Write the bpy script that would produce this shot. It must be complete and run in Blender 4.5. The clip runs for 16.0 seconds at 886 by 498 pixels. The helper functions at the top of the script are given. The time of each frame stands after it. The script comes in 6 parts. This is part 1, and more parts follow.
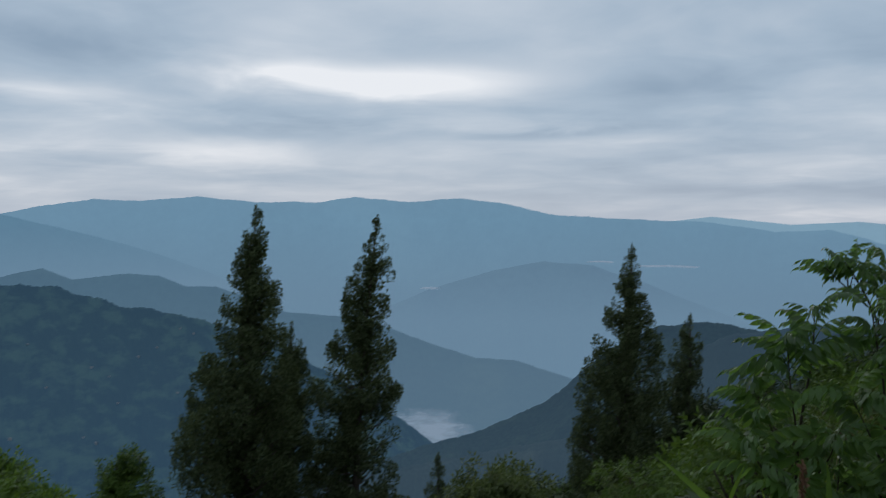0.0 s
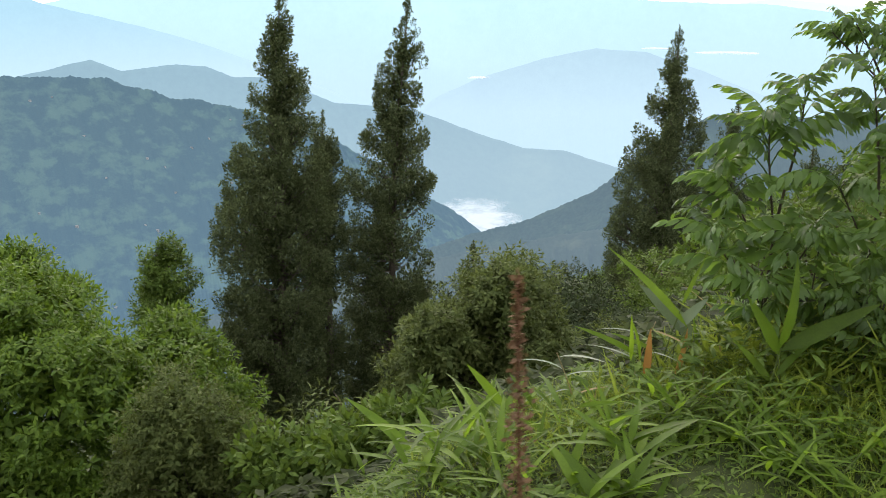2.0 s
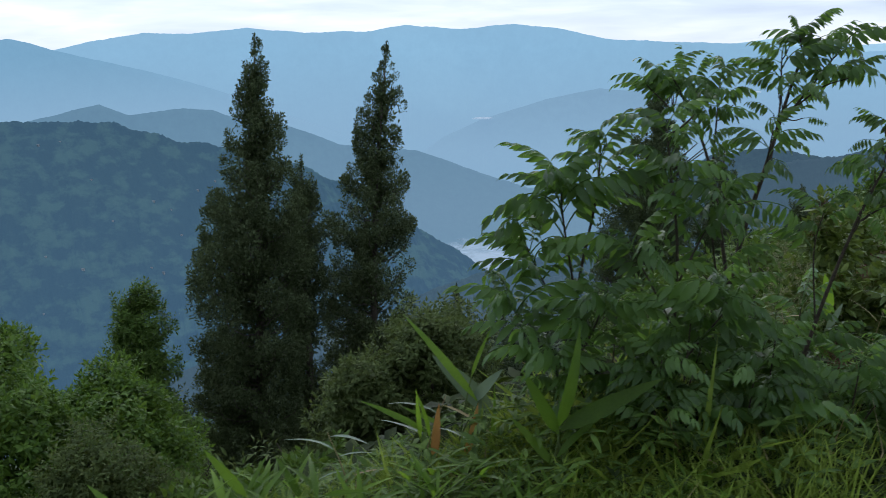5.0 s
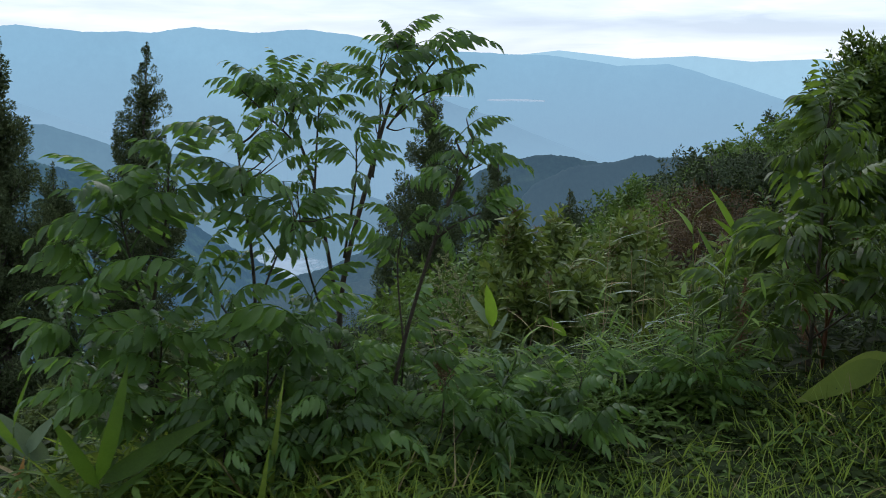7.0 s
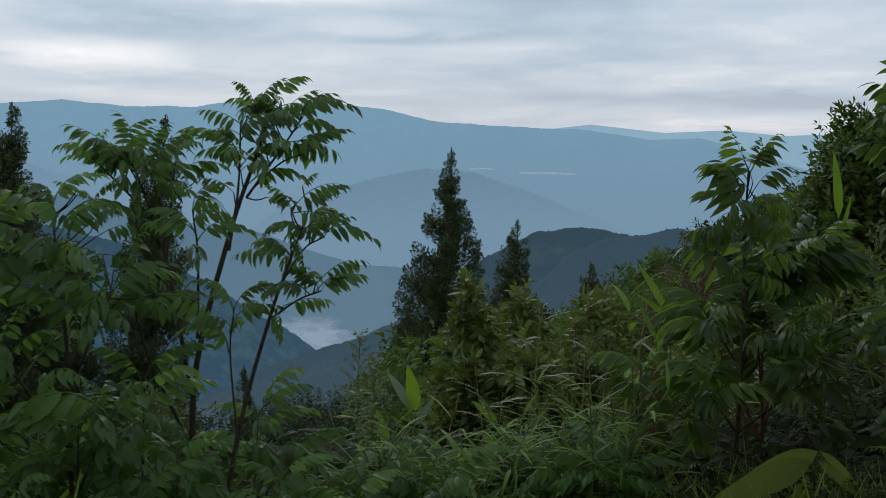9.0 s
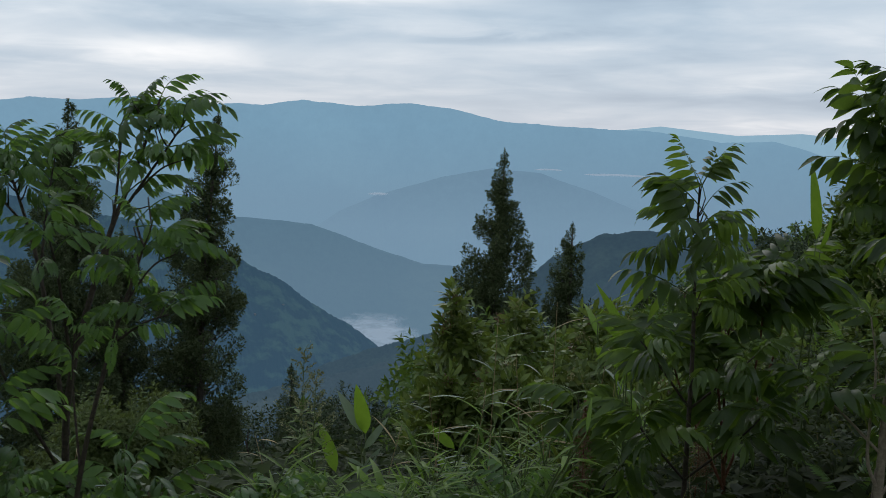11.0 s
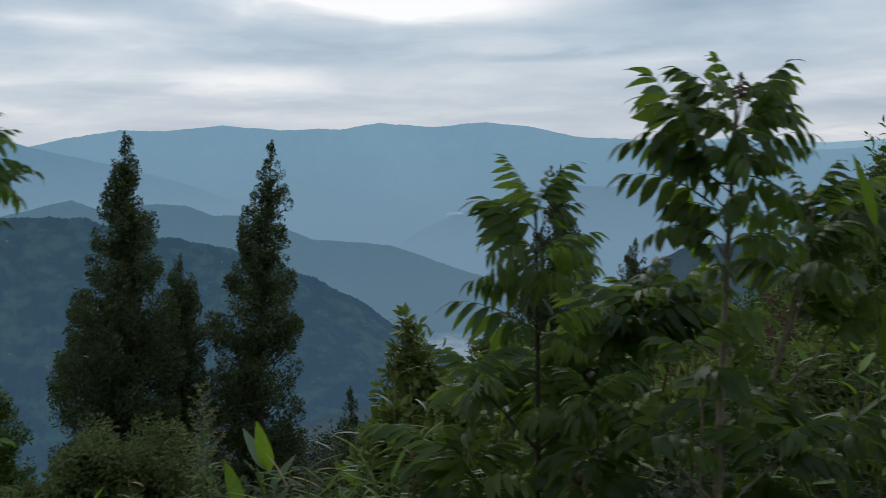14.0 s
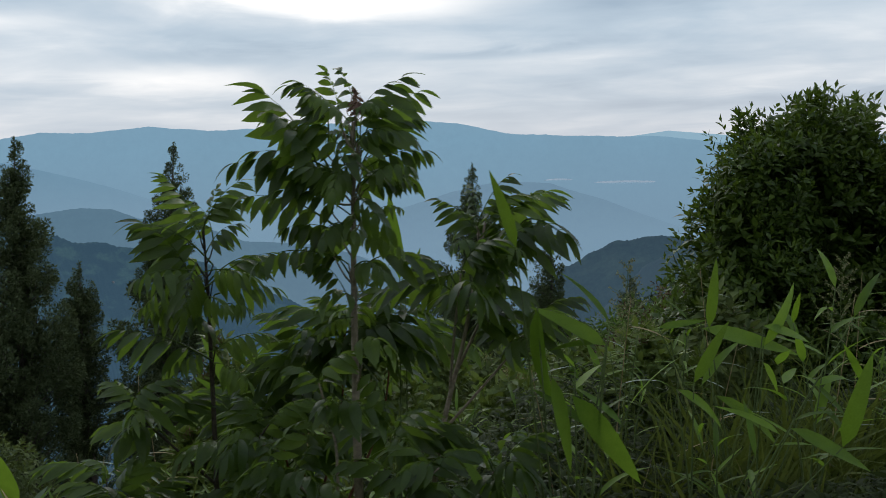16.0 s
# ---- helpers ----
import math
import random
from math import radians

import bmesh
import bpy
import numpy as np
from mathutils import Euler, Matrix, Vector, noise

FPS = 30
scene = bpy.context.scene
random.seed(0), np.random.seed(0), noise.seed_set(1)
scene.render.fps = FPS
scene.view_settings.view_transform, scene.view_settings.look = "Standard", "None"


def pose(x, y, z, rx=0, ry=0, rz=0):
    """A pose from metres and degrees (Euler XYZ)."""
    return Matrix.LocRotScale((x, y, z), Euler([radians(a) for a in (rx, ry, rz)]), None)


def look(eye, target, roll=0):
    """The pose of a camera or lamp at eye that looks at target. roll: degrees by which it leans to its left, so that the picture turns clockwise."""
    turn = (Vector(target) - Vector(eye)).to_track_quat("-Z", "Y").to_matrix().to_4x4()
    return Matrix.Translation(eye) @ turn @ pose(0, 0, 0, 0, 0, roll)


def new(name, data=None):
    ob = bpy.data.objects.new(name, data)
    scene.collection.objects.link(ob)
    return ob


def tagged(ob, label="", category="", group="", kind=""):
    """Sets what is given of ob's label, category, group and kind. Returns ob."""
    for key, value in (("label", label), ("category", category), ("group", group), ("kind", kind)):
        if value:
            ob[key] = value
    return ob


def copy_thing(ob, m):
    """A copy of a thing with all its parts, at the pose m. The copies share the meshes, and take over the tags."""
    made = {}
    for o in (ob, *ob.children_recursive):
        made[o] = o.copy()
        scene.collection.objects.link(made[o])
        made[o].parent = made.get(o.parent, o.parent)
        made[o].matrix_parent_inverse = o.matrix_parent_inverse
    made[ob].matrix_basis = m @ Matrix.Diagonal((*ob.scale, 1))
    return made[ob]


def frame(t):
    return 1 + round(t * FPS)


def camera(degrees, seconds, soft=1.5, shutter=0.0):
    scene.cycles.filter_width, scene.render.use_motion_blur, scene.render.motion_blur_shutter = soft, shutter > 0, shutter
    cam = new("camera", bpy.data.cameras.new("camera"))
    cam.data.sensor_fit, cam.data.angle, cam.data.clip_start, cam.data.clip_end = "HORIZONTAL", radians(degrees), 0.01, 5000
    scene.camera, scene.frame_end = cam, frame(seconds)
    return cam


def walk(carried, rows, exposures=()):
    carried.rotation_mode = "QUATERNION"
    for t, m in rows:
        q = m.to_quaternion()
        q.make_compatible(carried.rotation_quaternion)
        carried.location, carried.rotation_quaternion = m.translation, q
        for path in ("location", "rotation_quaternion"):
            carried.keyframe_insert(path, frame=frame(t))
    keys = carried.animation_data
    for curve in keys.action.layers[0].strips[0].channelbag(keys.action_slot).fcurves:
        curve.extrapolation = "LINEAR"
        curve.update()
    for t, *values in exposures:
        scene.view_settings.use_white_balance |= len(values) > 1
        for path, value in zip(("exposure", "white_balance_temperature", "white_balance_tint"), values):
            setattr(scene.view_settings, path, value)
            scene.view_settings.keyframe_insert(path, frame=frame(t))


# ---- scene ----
cam = camera(53.5, 16.0, soft=0.8, shutter=0.4)
PATH = [
    (0, (1.134, -1.233, 1.767), (1.134, 0.767, 1.715), 0.1),
    (0.5, (1.389, -1.135, 1.7), (1.271, 0.855, 1.542), -0.1),
    (1, (1.521, -0.867, 1.664), (1.405, 1.106, 1.362), 0.1),
    (1.5, (1.601, -0.716, 1.63), (1.475, 1.228, 1.176), 0.1),
    (2, (1.709, -0.644, 1.633), (1.6, 1.284, 1.113), -0.5),
    (2.5, (1.904, -0.581, 1.641), (1.751, 1.348, 1.137), -1.1),
    (3, (2.068, -0.567, 1.632), (1.914, 1.362, 1.129), -1.4),
    (5.5, (2.895, -0.245, 1.681), (2.8, 1.707, 1.257), -0.8),
    (6, (3.137, -0.198, 1.663), (3.259, 1.75, 1.23), -1.0),
    (6.5, (3.41, -0.12, 1.649), (3.727, 1.811, 1.239), -0.7),
    (7, (3.611, -0.003, 1.655), (3.941, 1.924, 1.234), 0.3),
    (7.5, (3.782, 0.036, 1.659), (4.085, 1.978, 1.288), 0.2),
    (8, (3.985, 0.002, 1.681), (4.209, 1.97, 1.404), 0.0),
    (8.5, (4.17, 0.073, 1.656), (4.422, 2.041, 1.406), -0.6),
    (9, (4.339, 0.238, 1.623), (4.602, 2.204, 1.362), 0.4),
    (9.5, (4.477, 0.334, 1.666), (4.719, 2.3, 1.391), 1.1),
    (12, (5.291, 0.697, 1.647), (5.35, 2.68, 1.393), 0.8),
    (12.5, (5.377, 0.746, 1.666), (5.434, 2.729, 1.416), 1.0),
    (13, (5.525, 0.718, 1.667), (5.543, 2.704, 1.428), 0.9),
    (13.5, (5.761, 0.725, 1.671), (5.714, 2.711, 1.442), 1.2),
    (14, (5.987, 0.764, 1.677), (5.924, 2.75, 1.456), -1.0),
    (14.5, (6.284, 0.817, 1.677), (6.446, 2.798, 1.454), -1.3),
    (15, (6.46, 0.878, 1.678), (6.682, 2.852, 1.444), -1.9),
    (15.5, (6.692, 0.898, 1.679), (6.843, 2.881, 1.46), -1.9),
    (16, (6.925, 0.931, 1.718), (7.011, 2.916, 1.489), -1.8),
]
EXPOSURES = [(0, -0.37, 6150, 10), (0.5, -0.13, 6450, 10), (1, 0.3, 6800, 12), (1.5, 1.22, 7500, 14), (2, 1.6, 7800, 15), (2.5, 1.45, 7700, 13), (3, 1.45, 7450, 13), (5.5, 0.4, 6000, 11), (6, 0.48, 6200, 11), (6.5, 0.44, 6250, 10), (7, 0.54, 6250, 10), (8, -0.09, 6400, 10), (8.5, -0.17, 6350, 10), (9, -0.08, 6400, 10), (12, -0.03, 6400, 10), (13, -0.07, 6400, 10), (13.5, -0.15, 6400, 10), (14.5, -0.12, 6400, 10), (15, 0.06, 6500, 10), (16, 0.0, 6500, 10)]
walk(cam, [(t, look(e, g, r)) for t, e, g, r in PATH], EXPOSURES)


# ---- node helpers ----
def sock(links, node, index, value):
    if isinstance(value, bpy.types.NodeSocket):
        links.new(value, node.inputs[index])
    else:
        node.inputs[index].default_value = value


def math_node(tree, op, a, b=0.0, c=None):
    n = tree.nodes.new("ShaderNodeMath")
    n.operation = op
    sock(tree.links, n, 0, a)
    sock(tree.links, n, 1, b)
    if c is not None:
        sock(tree.links, n, 2, c)
    return n.outputs[0]


def mix_colour(tree, fac, a, b, blend="MIX"):
    n = tree.nodes.new("ShaderNodeMix")
    n.data_type, n.blend_type = "RGBA", blend
    sock(tree.links, n, 0, fac)
    sock(tree.links, n, 6, (*a, 1) if isinstance(a, tuple) else a)
    sock(tree.links, n, 7, (*b, 1) if isinstance(b, tuple) else b)
    return n.outputs[2]


def noise_node(tree, vector, scale, detail=4.0, rough=0.55, distortion=0.0):
    n = tree.nodes.new("ShaderNodeTexNoise")
    n.inputs["Scale"].default_value, n.inputs["Detail"].default_value = scale, detail
    n.inputs["Roughness"].default_value, n.inputs["Distortion"].default_value = rough, distortion
    tree.links.new(vector, n.inputs["Vector"])
    return n.outputs[0]


def ramp_node(tree, fac, *stops):
    n = tree.nodes.new("ShaderNodeValToRGB")
    while len(n.color_ramp.elements) < len(stops):
        n.color_ramp.elements.new(0.5)
    for e, (p, c) in zip(n.color_ramp.elements, stops):
        e.position, e.color = p, (*c, 1)
    tree.links.new(fac, n.inputs[0])
    return n.outputs[0]


# ---- sky: overcast dawn, with a low soft sun behind the cloud ----
SUN_AZ, SUN_EL = -3.0, 32.0
world = bpy.data.worlds.new("overcast_sky")
scene.world = world
world.use_nodes = True
wt = world.node_tree
wt.nodes.clear()
coord = wt.nodes.new("ShaderNodeTexCoord").outputs["Generated"]
sep = wt.nodes.new("ShaderNodeSeparateXYZ")
wt.links.new(coord, sep.inputs[0])
dx, dy, dz = sep.outputs
az = math_node(wt, "MULTIPLY", math_node(wt, "ARCTAN2", dx, dy), 57.2958)
el = math_node(wt, "MULTIPLY", math_node(wt, "ARCSINE", dz), 57.2958)
low = math_node(wt, "ADD", math_node(wt, "MAXIMUM", dz, 0.0), 0.10)
flat = wt.nodes.new("ShaderNodeCombineXYZ")
wt.links.new(math_node(wt, "DIVIDE", dx, low), flat.inputs[0])
wt.links.new(math_node(wt, "DIVIDE", dy, low), flat.inputs[1])
billow = noise_node(wt, flat.outputs[0], 0.55, 5.0, 0.5, 0.5)
wisps = noise_node(wt, flat.outputs[0], 1.7, 5.0, 0.54, 0.5)
cover = math_node(wt, "ADD", math_node(wt, "MULTIPLY", billow, 0.73), math_node(wt, "MULTIPLY", wisps, 0.27))
warp = math_node(wt, "MULTIPLY", math_node(wt, "SUBTRACT", wisps, 0.5), 3.2)
# cloud banks and gaps: azimuth, elevation, half widths in degrees, weight
BANKS = [(-2.0, 9.2, 8.0, 1.0, 0.30), (-9.5, 9.8, 2.5, 0.6, 0.16), (-14.0, 4.6, 8.0, 0.9, 0.16), (-12.0, 6.1, 5.5, 0.6, -0.13),
         (-25.0, 10.5, 7.0, 1.3, -0.10), (5.5, 5.9, 5.0, 0.38, -0.13), (24.0, 2.3, 9.0, 0.75, -0.15), (14.0, 8.5, 7.0, 1.0, -0.06),
         (28.0, 0.9, 8.0, 0.6, 0.15), (-23.0, 8.0, 5.0, 0.8, 0.12), (8.0, 2.0, 14.0, 1.2, -0.02)]
for a, e, wa, we, weight in BANKS:
    ua = math_node(wt, "DIVIDE", math_node(wt, "SUBTRACT", math_node(wt, "ADD", az, math_node(wt, "MULTIPLY", warp, 2.5)), a), wa)
    ue = math_node(wt, "DIVIDE", math_node(wt, "SUBTRACT", math_node(wt, "ADD", el, math_node(wt, "MULTIPLY", warp, 0.4)), e), we)
    far2 = math_node(wt, "ADD", math_node(wt, "MULTIPLY", ua, ua), math_node(wt, "MULTIPLY", ue, ue))
    cover = math_node(wt, "ADD", cover, math_node(wt, "MULTIPLY", math_node(wt, "POWER", 2.718, math_node(wt, "MULTIPLY", far2, -1.0)), 1.3 * weight))
cloud = ramp_node(wt, cover, (0.30, (0.36, 0.47, 0.59)), (0.44, (0.50, 0.61, 0.72)), (0.56, (0.66, 0.74, 0.82)), (0.80, (1.10, 1.10, 1.10)))
# the sky is brightest towards the dawn and dims away from it
dawn = wt.nodes.new("ShaderNodeMapRange")
dawn.interpolation_type = "SMOOTHSTEP"
for slot, value in ((1, -0.7), (2, 0.6), (3, 0.80), (4, 1.0)):
    dawn.inputs[slot].default_value = value
wt.links.new(dy, dawn.inputs[0])
near_horizon = wt.nodes.new("ShaderNodeMapRange")
near_horizon.inputs[1].default_value, near_horizon.inputs[2].default_value = 7.0, 0.0
wt.links.new(el, near_horizon.inputs[0])
cloud = mix_colour(wt, math_node(wt, "MULTIPLY", near_horizon.outputs[0], 0.55), cloud, (0.66, 0.68, 0.74))
sky = wt.nodes.new("ShaderNodeTexSky")
sky.sky_type, sky.sun_disc = "NISHITA", False
sky.sun_elevation, sky.sun_rotation = radians(SUN_EL), radians(SUN_AZ)
clear = wt.nodes.new("ShaderNodeBackground")
wt.links.new(sky.outputs[0], clear.inputs[0])
clear.inputs[1].default_value = 0.06
overcast = wt.nodes.new("ShaderNodeBackground")
wt.links.new(cloud, overcast.inputs[0])
wt.links.new(dawn.outputs[0], overcast.inputs[1])
both = wt.nodes.new("ShaderNodeMixShader")
both.inputs[0].default_value = 0.94
wt.links.new(clear.outputs[0], both.inputs[1])
wt.links.new(overcast.outputs[0], both.inputs[2])
wt.links.new(both.outputs[0], wt.nodes.new("ShaderNodeOutputWorld").inputs[0])

sun = new("sun", bpy.data.lights.new("sun", "SUN"))
sun.data.energy, sun.data.angle, sun.data.color = 0.6, radians(40), (1.0, 0.95, 0.88)
sun.matrix_world = look((0, 0, 0), (-math.sin(radians(SUN_AZ)) * math.cos(radians(SUN_EL)), -math.cos(radians(SUN_AZ)) * math.cos(radians(SUN_EL)), -math.sin(radians(SUN_EL))))


# ---- materials ----
def material(name):
    m = bpy.data.materials.new(name)
    m.use_nodes = True
    m.node_tree.nodes.clear()
    return m, m.node_tree


def finish(tree, shader):
    tree.links.new(shader, tree.nodes.new("ShaderNodeOutputMaterial").inputs[0])


def principled(tree, colour, rough=0.6, spec=0.5):
    p = tree.nodes.new("ShaderNodeBsdfPrincipled")
    sock(tree.links, p, "Base Color", (*colour, 1) if isinstance(colour, tuple) else colour)
    sock(tree.links, p, "Roughness", rough)
    p.inputs["Specular IOR Level"].default_value = spec
    return p


def bump(tree, p, height, strength, dist=0.01):
    b = tree.nodes.new("ShaderNodeBump")
    b.inputs["Strength"].default_value, b.inputs["Distance"].default_value = strength, dist
    tree.links.new(height, b.inputs["Height"])
    tree.links.new(b.outputs[0], p.inputs["Normal"])


def foliage(name, dark, mid, bright, rough=0.45, spec=0.4, through_leaf=0.3, scale=9.0, per_object=False, grain=0.35):
    """Leaves: colour varies leaf by leaf and in patches; thin, so that light comes through."""
    m, t = material(name)
    pos = t.nodes.new("ShaderNodeTexCoord").outputs["Object"]
    rnd = t.nodes.new("ShaderNodeObjectInfo").outputs["Random"] if per_object else t.nodes.new("ShaderNodeNewGeometry").outputs["Random Per Island"]
    fac = math_node(t, "ADD", math_node(t, "MULTIPLY", rnd, 0.55), math_node(t, "MULTIPLY", noise_node(t, pos, scale, 3.0), 0.5))
    col = ramp_node(t, fac, (0.15, dark), (0.5, mid), (0.88, bright))
    fine = noise_node(t, pos, scale * 14, 3.0, 0.65)
    col = mix_colour(t, grain, col, ramp_node(t, fine, (0.3, tuple(c * 0.55 for c in mid)), (0.7, tuple(min(1, c * 1.35) for c in bright))))
    p = principled(t, col, rough, spec)
    bump(t, p, fine, 0.25, 0.004)
    tr = t.nodes.new("ShaderNodeBsdfTranslucent")
    t.links.new(mix_colour(t, 0.5, col, (bright[0] * 1.3, bright[1] * 1.35, bright[2] * 0.6)), tr.inputs[0])
    mix = t.nodes.new("ShaderNodeMixShader")
    mix.inputs[0].default_value = through_leaf
    t.links.new(p.outputs[0], mix.inputs[1])
    t.links.new(tr.outputs[0], mix.inputs[2])
    finish(t, mix.outputs[0])
    return m


def bark(name, dark, light, scale=30.0):
    m, t = material(name)
    pos = t.nodes.new("ShaderNodeTexCoord").outputs["Object"]
    n1, n2 = noise_node(t, pos, scale, 5.0, 0.65, 0.5), noise_node(t, pos, scale * 0.15, 2.0)
    col = mix_colour(t, math_node(t, "MULTIPLY", n2, 0.6), ramp_node(t, n1, (0.3, dark), (0.7, light)), dark)
    p = principled(t, col, 0.85, 0.25)
    bump(t, p, n1, 0.6, 0.01)
    finish(t, p.outputs[0])
    return m


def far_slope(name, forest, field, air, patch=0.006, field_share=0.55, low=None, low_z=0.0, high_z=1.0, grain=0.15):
    """Wooded slope of a glowing backdrop: the haze of kilometres of lit morning air is painted as emission."""
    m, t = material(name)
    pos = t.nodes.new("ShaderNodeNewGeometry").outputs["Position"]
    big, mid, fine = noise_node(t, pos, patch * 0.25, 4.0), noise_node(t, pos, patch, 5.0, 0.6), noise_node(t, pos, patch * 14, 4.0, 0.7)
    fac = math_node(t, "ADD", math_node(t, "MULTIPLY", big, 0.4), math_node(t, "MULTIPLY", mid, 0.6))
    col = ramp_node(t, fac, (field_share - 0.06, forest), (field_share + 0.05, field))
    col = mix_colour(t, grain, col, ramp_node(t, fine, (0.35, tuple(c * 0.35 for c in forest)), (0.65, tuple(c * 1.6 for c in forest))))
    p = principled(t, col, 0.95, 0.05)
    haze_glow = mix_colour(t, math_node(t, "ADD", math_node(t, "MULTIPLY", mid, 0.6), math_node(t, "MULTIPLY", fine, 0.4)), tuple(c * 0.88 for c in air), tuple(min(1, c * 1.12) for c in air))
    # the painted haze changes to its valley colour lower down
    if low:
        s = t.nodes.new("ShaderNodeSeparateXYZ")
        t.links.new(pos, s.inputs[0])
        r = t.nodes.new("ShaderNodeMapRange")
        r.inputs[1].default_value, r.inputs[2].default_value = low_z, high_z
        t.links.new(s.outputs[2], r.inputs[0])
        haze_glow = mix_colour(t, math_node(t, "ADD", r.outputs[0], math_node(t, "MULTIPLY", math_node(t, "SUBTRACT", big, 0.5), 0.5)), low, haze_glow)
    sock(t.links, p, "Emission Color", (*haze_glow, 1) if isinstance(haze_glow, tuple) else haze_glow)
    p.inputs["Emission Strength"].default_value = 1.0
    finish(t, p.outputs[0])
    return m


M_CYPRESS = foliage("cypress_foliage", (0.028, 0.042, 0.020), (0.070, 0.094, 0.044), (0.152, 0.180, 0.090), 0.85, 0.08, 0.16, 0.9, False, 0.2)
M_CYPRESS_BARE = bark("cypress_bark", (0.05, 0.04, 0.032), (0.16, 0.13, 0.11), 8.0)
M_PINNATE = foliage("pinnate_leaf", (0.022, 0.046, 0.014), (0.075, 0.145, 0.038), (0.190, 0.310, 0.080), 0.40, 0.5, 0.5, 5.0, True, 0.12)
M_BROAD = foliage("broad_leaflet", (0.011, 0.025, 0.006), (0.045, 0.085, 0.017), (0.165, 0.242, 0.048), 0.34, 0.45, 0.55, 5.0, True, 0.12)
M_SHRUB = foliage("shrub_leaf", (0.020, 0.042, 0.010), (0.057, 0.110, 0.022), (0.151, 0.219, 0.045), 0.55, 0.15, 0.28, 1.2)
M_BUSH = foliage("bright_bush_leaf", (0.013, 0.035, 0.006), (0.056, 0.122, 0.019), (0.175, 0.262, 0.043), 0.55, 0.2, 0.35, 1.0)
M_HERB = foliage("herb_leaf", (0.022, 0.044, 0.010), (0.074, 0.122, 0.026), (0.205, 0.250, 0.062), 0.5, 0.3, 0.3, 2.0)
M_BUD = foliage("flower_bud", (0.16, 0.10, 0.06), (0.26, 0.22, 0.10), (0.38, 0.36, 0.19), 0.7, 0.2, 0.2, 9.0)
M_GREY = foliage("grey_bush_leaf", (0.017, 0.031, 0.009), (0.060, 0.091, 0.028), (0.165, 0.196, 0.072), 0.65, 0.12, 0.28, 1.5)
M_DARK = foliage("dark_tree_leaf", (0.010, 0.021, 0.005), (0.037, 0.073, 0.014), (0.137, 0.195, 0.031), 0.42, 0.3, 0.35, 1.3)
M_WOODS = foliage("hill_tree_leaf", (0.014, 0.026, 0.012), (0.032, 0.052, 0.022), (0.065, 0.085, 0.036), 0.7, 0.2, 0.15, 0.4)
M_RUSSET = foliage("russet_leaf", (0.036, 0.018, 0.011), (0.066, 0.036, 0.018), (0.104, 0.072, 0.033), 0.7, 0.2, 0.2, 1.0)
M_BAMBOO = foliage("bamboo_leaf", (0.022, 0.045, 0.006), (0.085, 0.156, 0.021), (0.216, 0.338, 0.044), 0.42, 0.2, 0.5, 4.0, True, 0.12)
M_SILVER = foliage("pale_bamboo_leaf", (0.08, 0.12, 0.07), (0.14, 0.19, 0.12), (0.22, 0.28, 0.19), 0.42, 0.45, 0.25, 4.0, True, 0.12)
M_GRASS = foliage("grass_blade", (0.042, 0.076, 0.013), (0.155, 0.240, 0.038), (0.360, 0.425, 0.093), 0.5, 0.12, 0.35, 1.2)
# darker copy of the grass: shade below the saplings put into its colour
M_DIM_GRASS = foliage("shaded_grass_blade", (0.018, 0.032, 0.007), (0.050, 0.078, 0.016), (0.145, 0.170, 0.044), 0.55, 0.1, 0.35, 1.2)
M_STRAW = foliage("dry_blade", (0.16, 0.11, 0.05), (0.27, 0.20, 0.10), (0.42, 0.34, 0.20), 0.7, 0.2, 0.2, 2.0)
M_ORANGE = foliage("withered_leaf", (0.22, 0.09, 0.03), (0.36, 0.17, 0.06), (0.48, 0.28, 0.11), 0.6, 0.25, 0.3, 6.0, True, 0.12)
# leaf green darkened well down: the thicket's shade is painted into it
M_UNDER = foliage("shaded_undergrowth_leaf", (0.005, 0.011, 0.003), (0.015, 0.028, 0.006), (0.057, 0.077, 0.017), 0.65, 0.15, 0.25, 0.8)
M_RUST = foliage("dock_seed", (0.085, 0.045, 0.030), (0.155, 0.088, 0.056), (0.245, 0.155, 0.096), 0.8, 0.15, 0.15, 12.0)
M_PLUME = foliage("plume_seed", (0.072, 0.078, 0.036), (0.168, 0.175, 0.091), (0.323, 0.315, 0.187), 0.75, 0.15, 0.25, 8.0)
M_RED = foliage("young_red_leaf", (0.10, 0.05, 0.04), (0.17, 0.09, 0.065), (0.22, 0.13, 0.09), 0.45, 0.4, 0.3, 6.0, True)
M_STEM = bark("sapling_stem", (0.038, 0.030, 0.023), (0.115, 0.088, 0.064), 60.0)
M_PALE_STEM = bark("pale_trunk", (0.17, 0.135, 0.095), (0.44, 0.36, 0.27), 45.0)
M_RED_STEM = bark("peeling_red_stem", (0.10, 0.040, 0.022), (0.24, 0.11, 0.06), 50.0)
M_CANE = bark("green_cane", (0.07, 0.11, 0.03), (0.18, 0.22, 0.08), 20.0)
M_EARTH = bark("hill_earth", (0.020, 0.032, 0.008), (0.050, 0.066, 0.018), 3.0)
# white plaster greyed down: distance haze is put into its colour
M_WALL = bark("house_plaster", (0.26, 0.28, 0.30), (0.44, 0.46, 0.48), 0.6)
M_ROOF = bark("house_roof", (0.16, 0.17, 0.19), (0.30, 0.32, 0.34), 0.8)

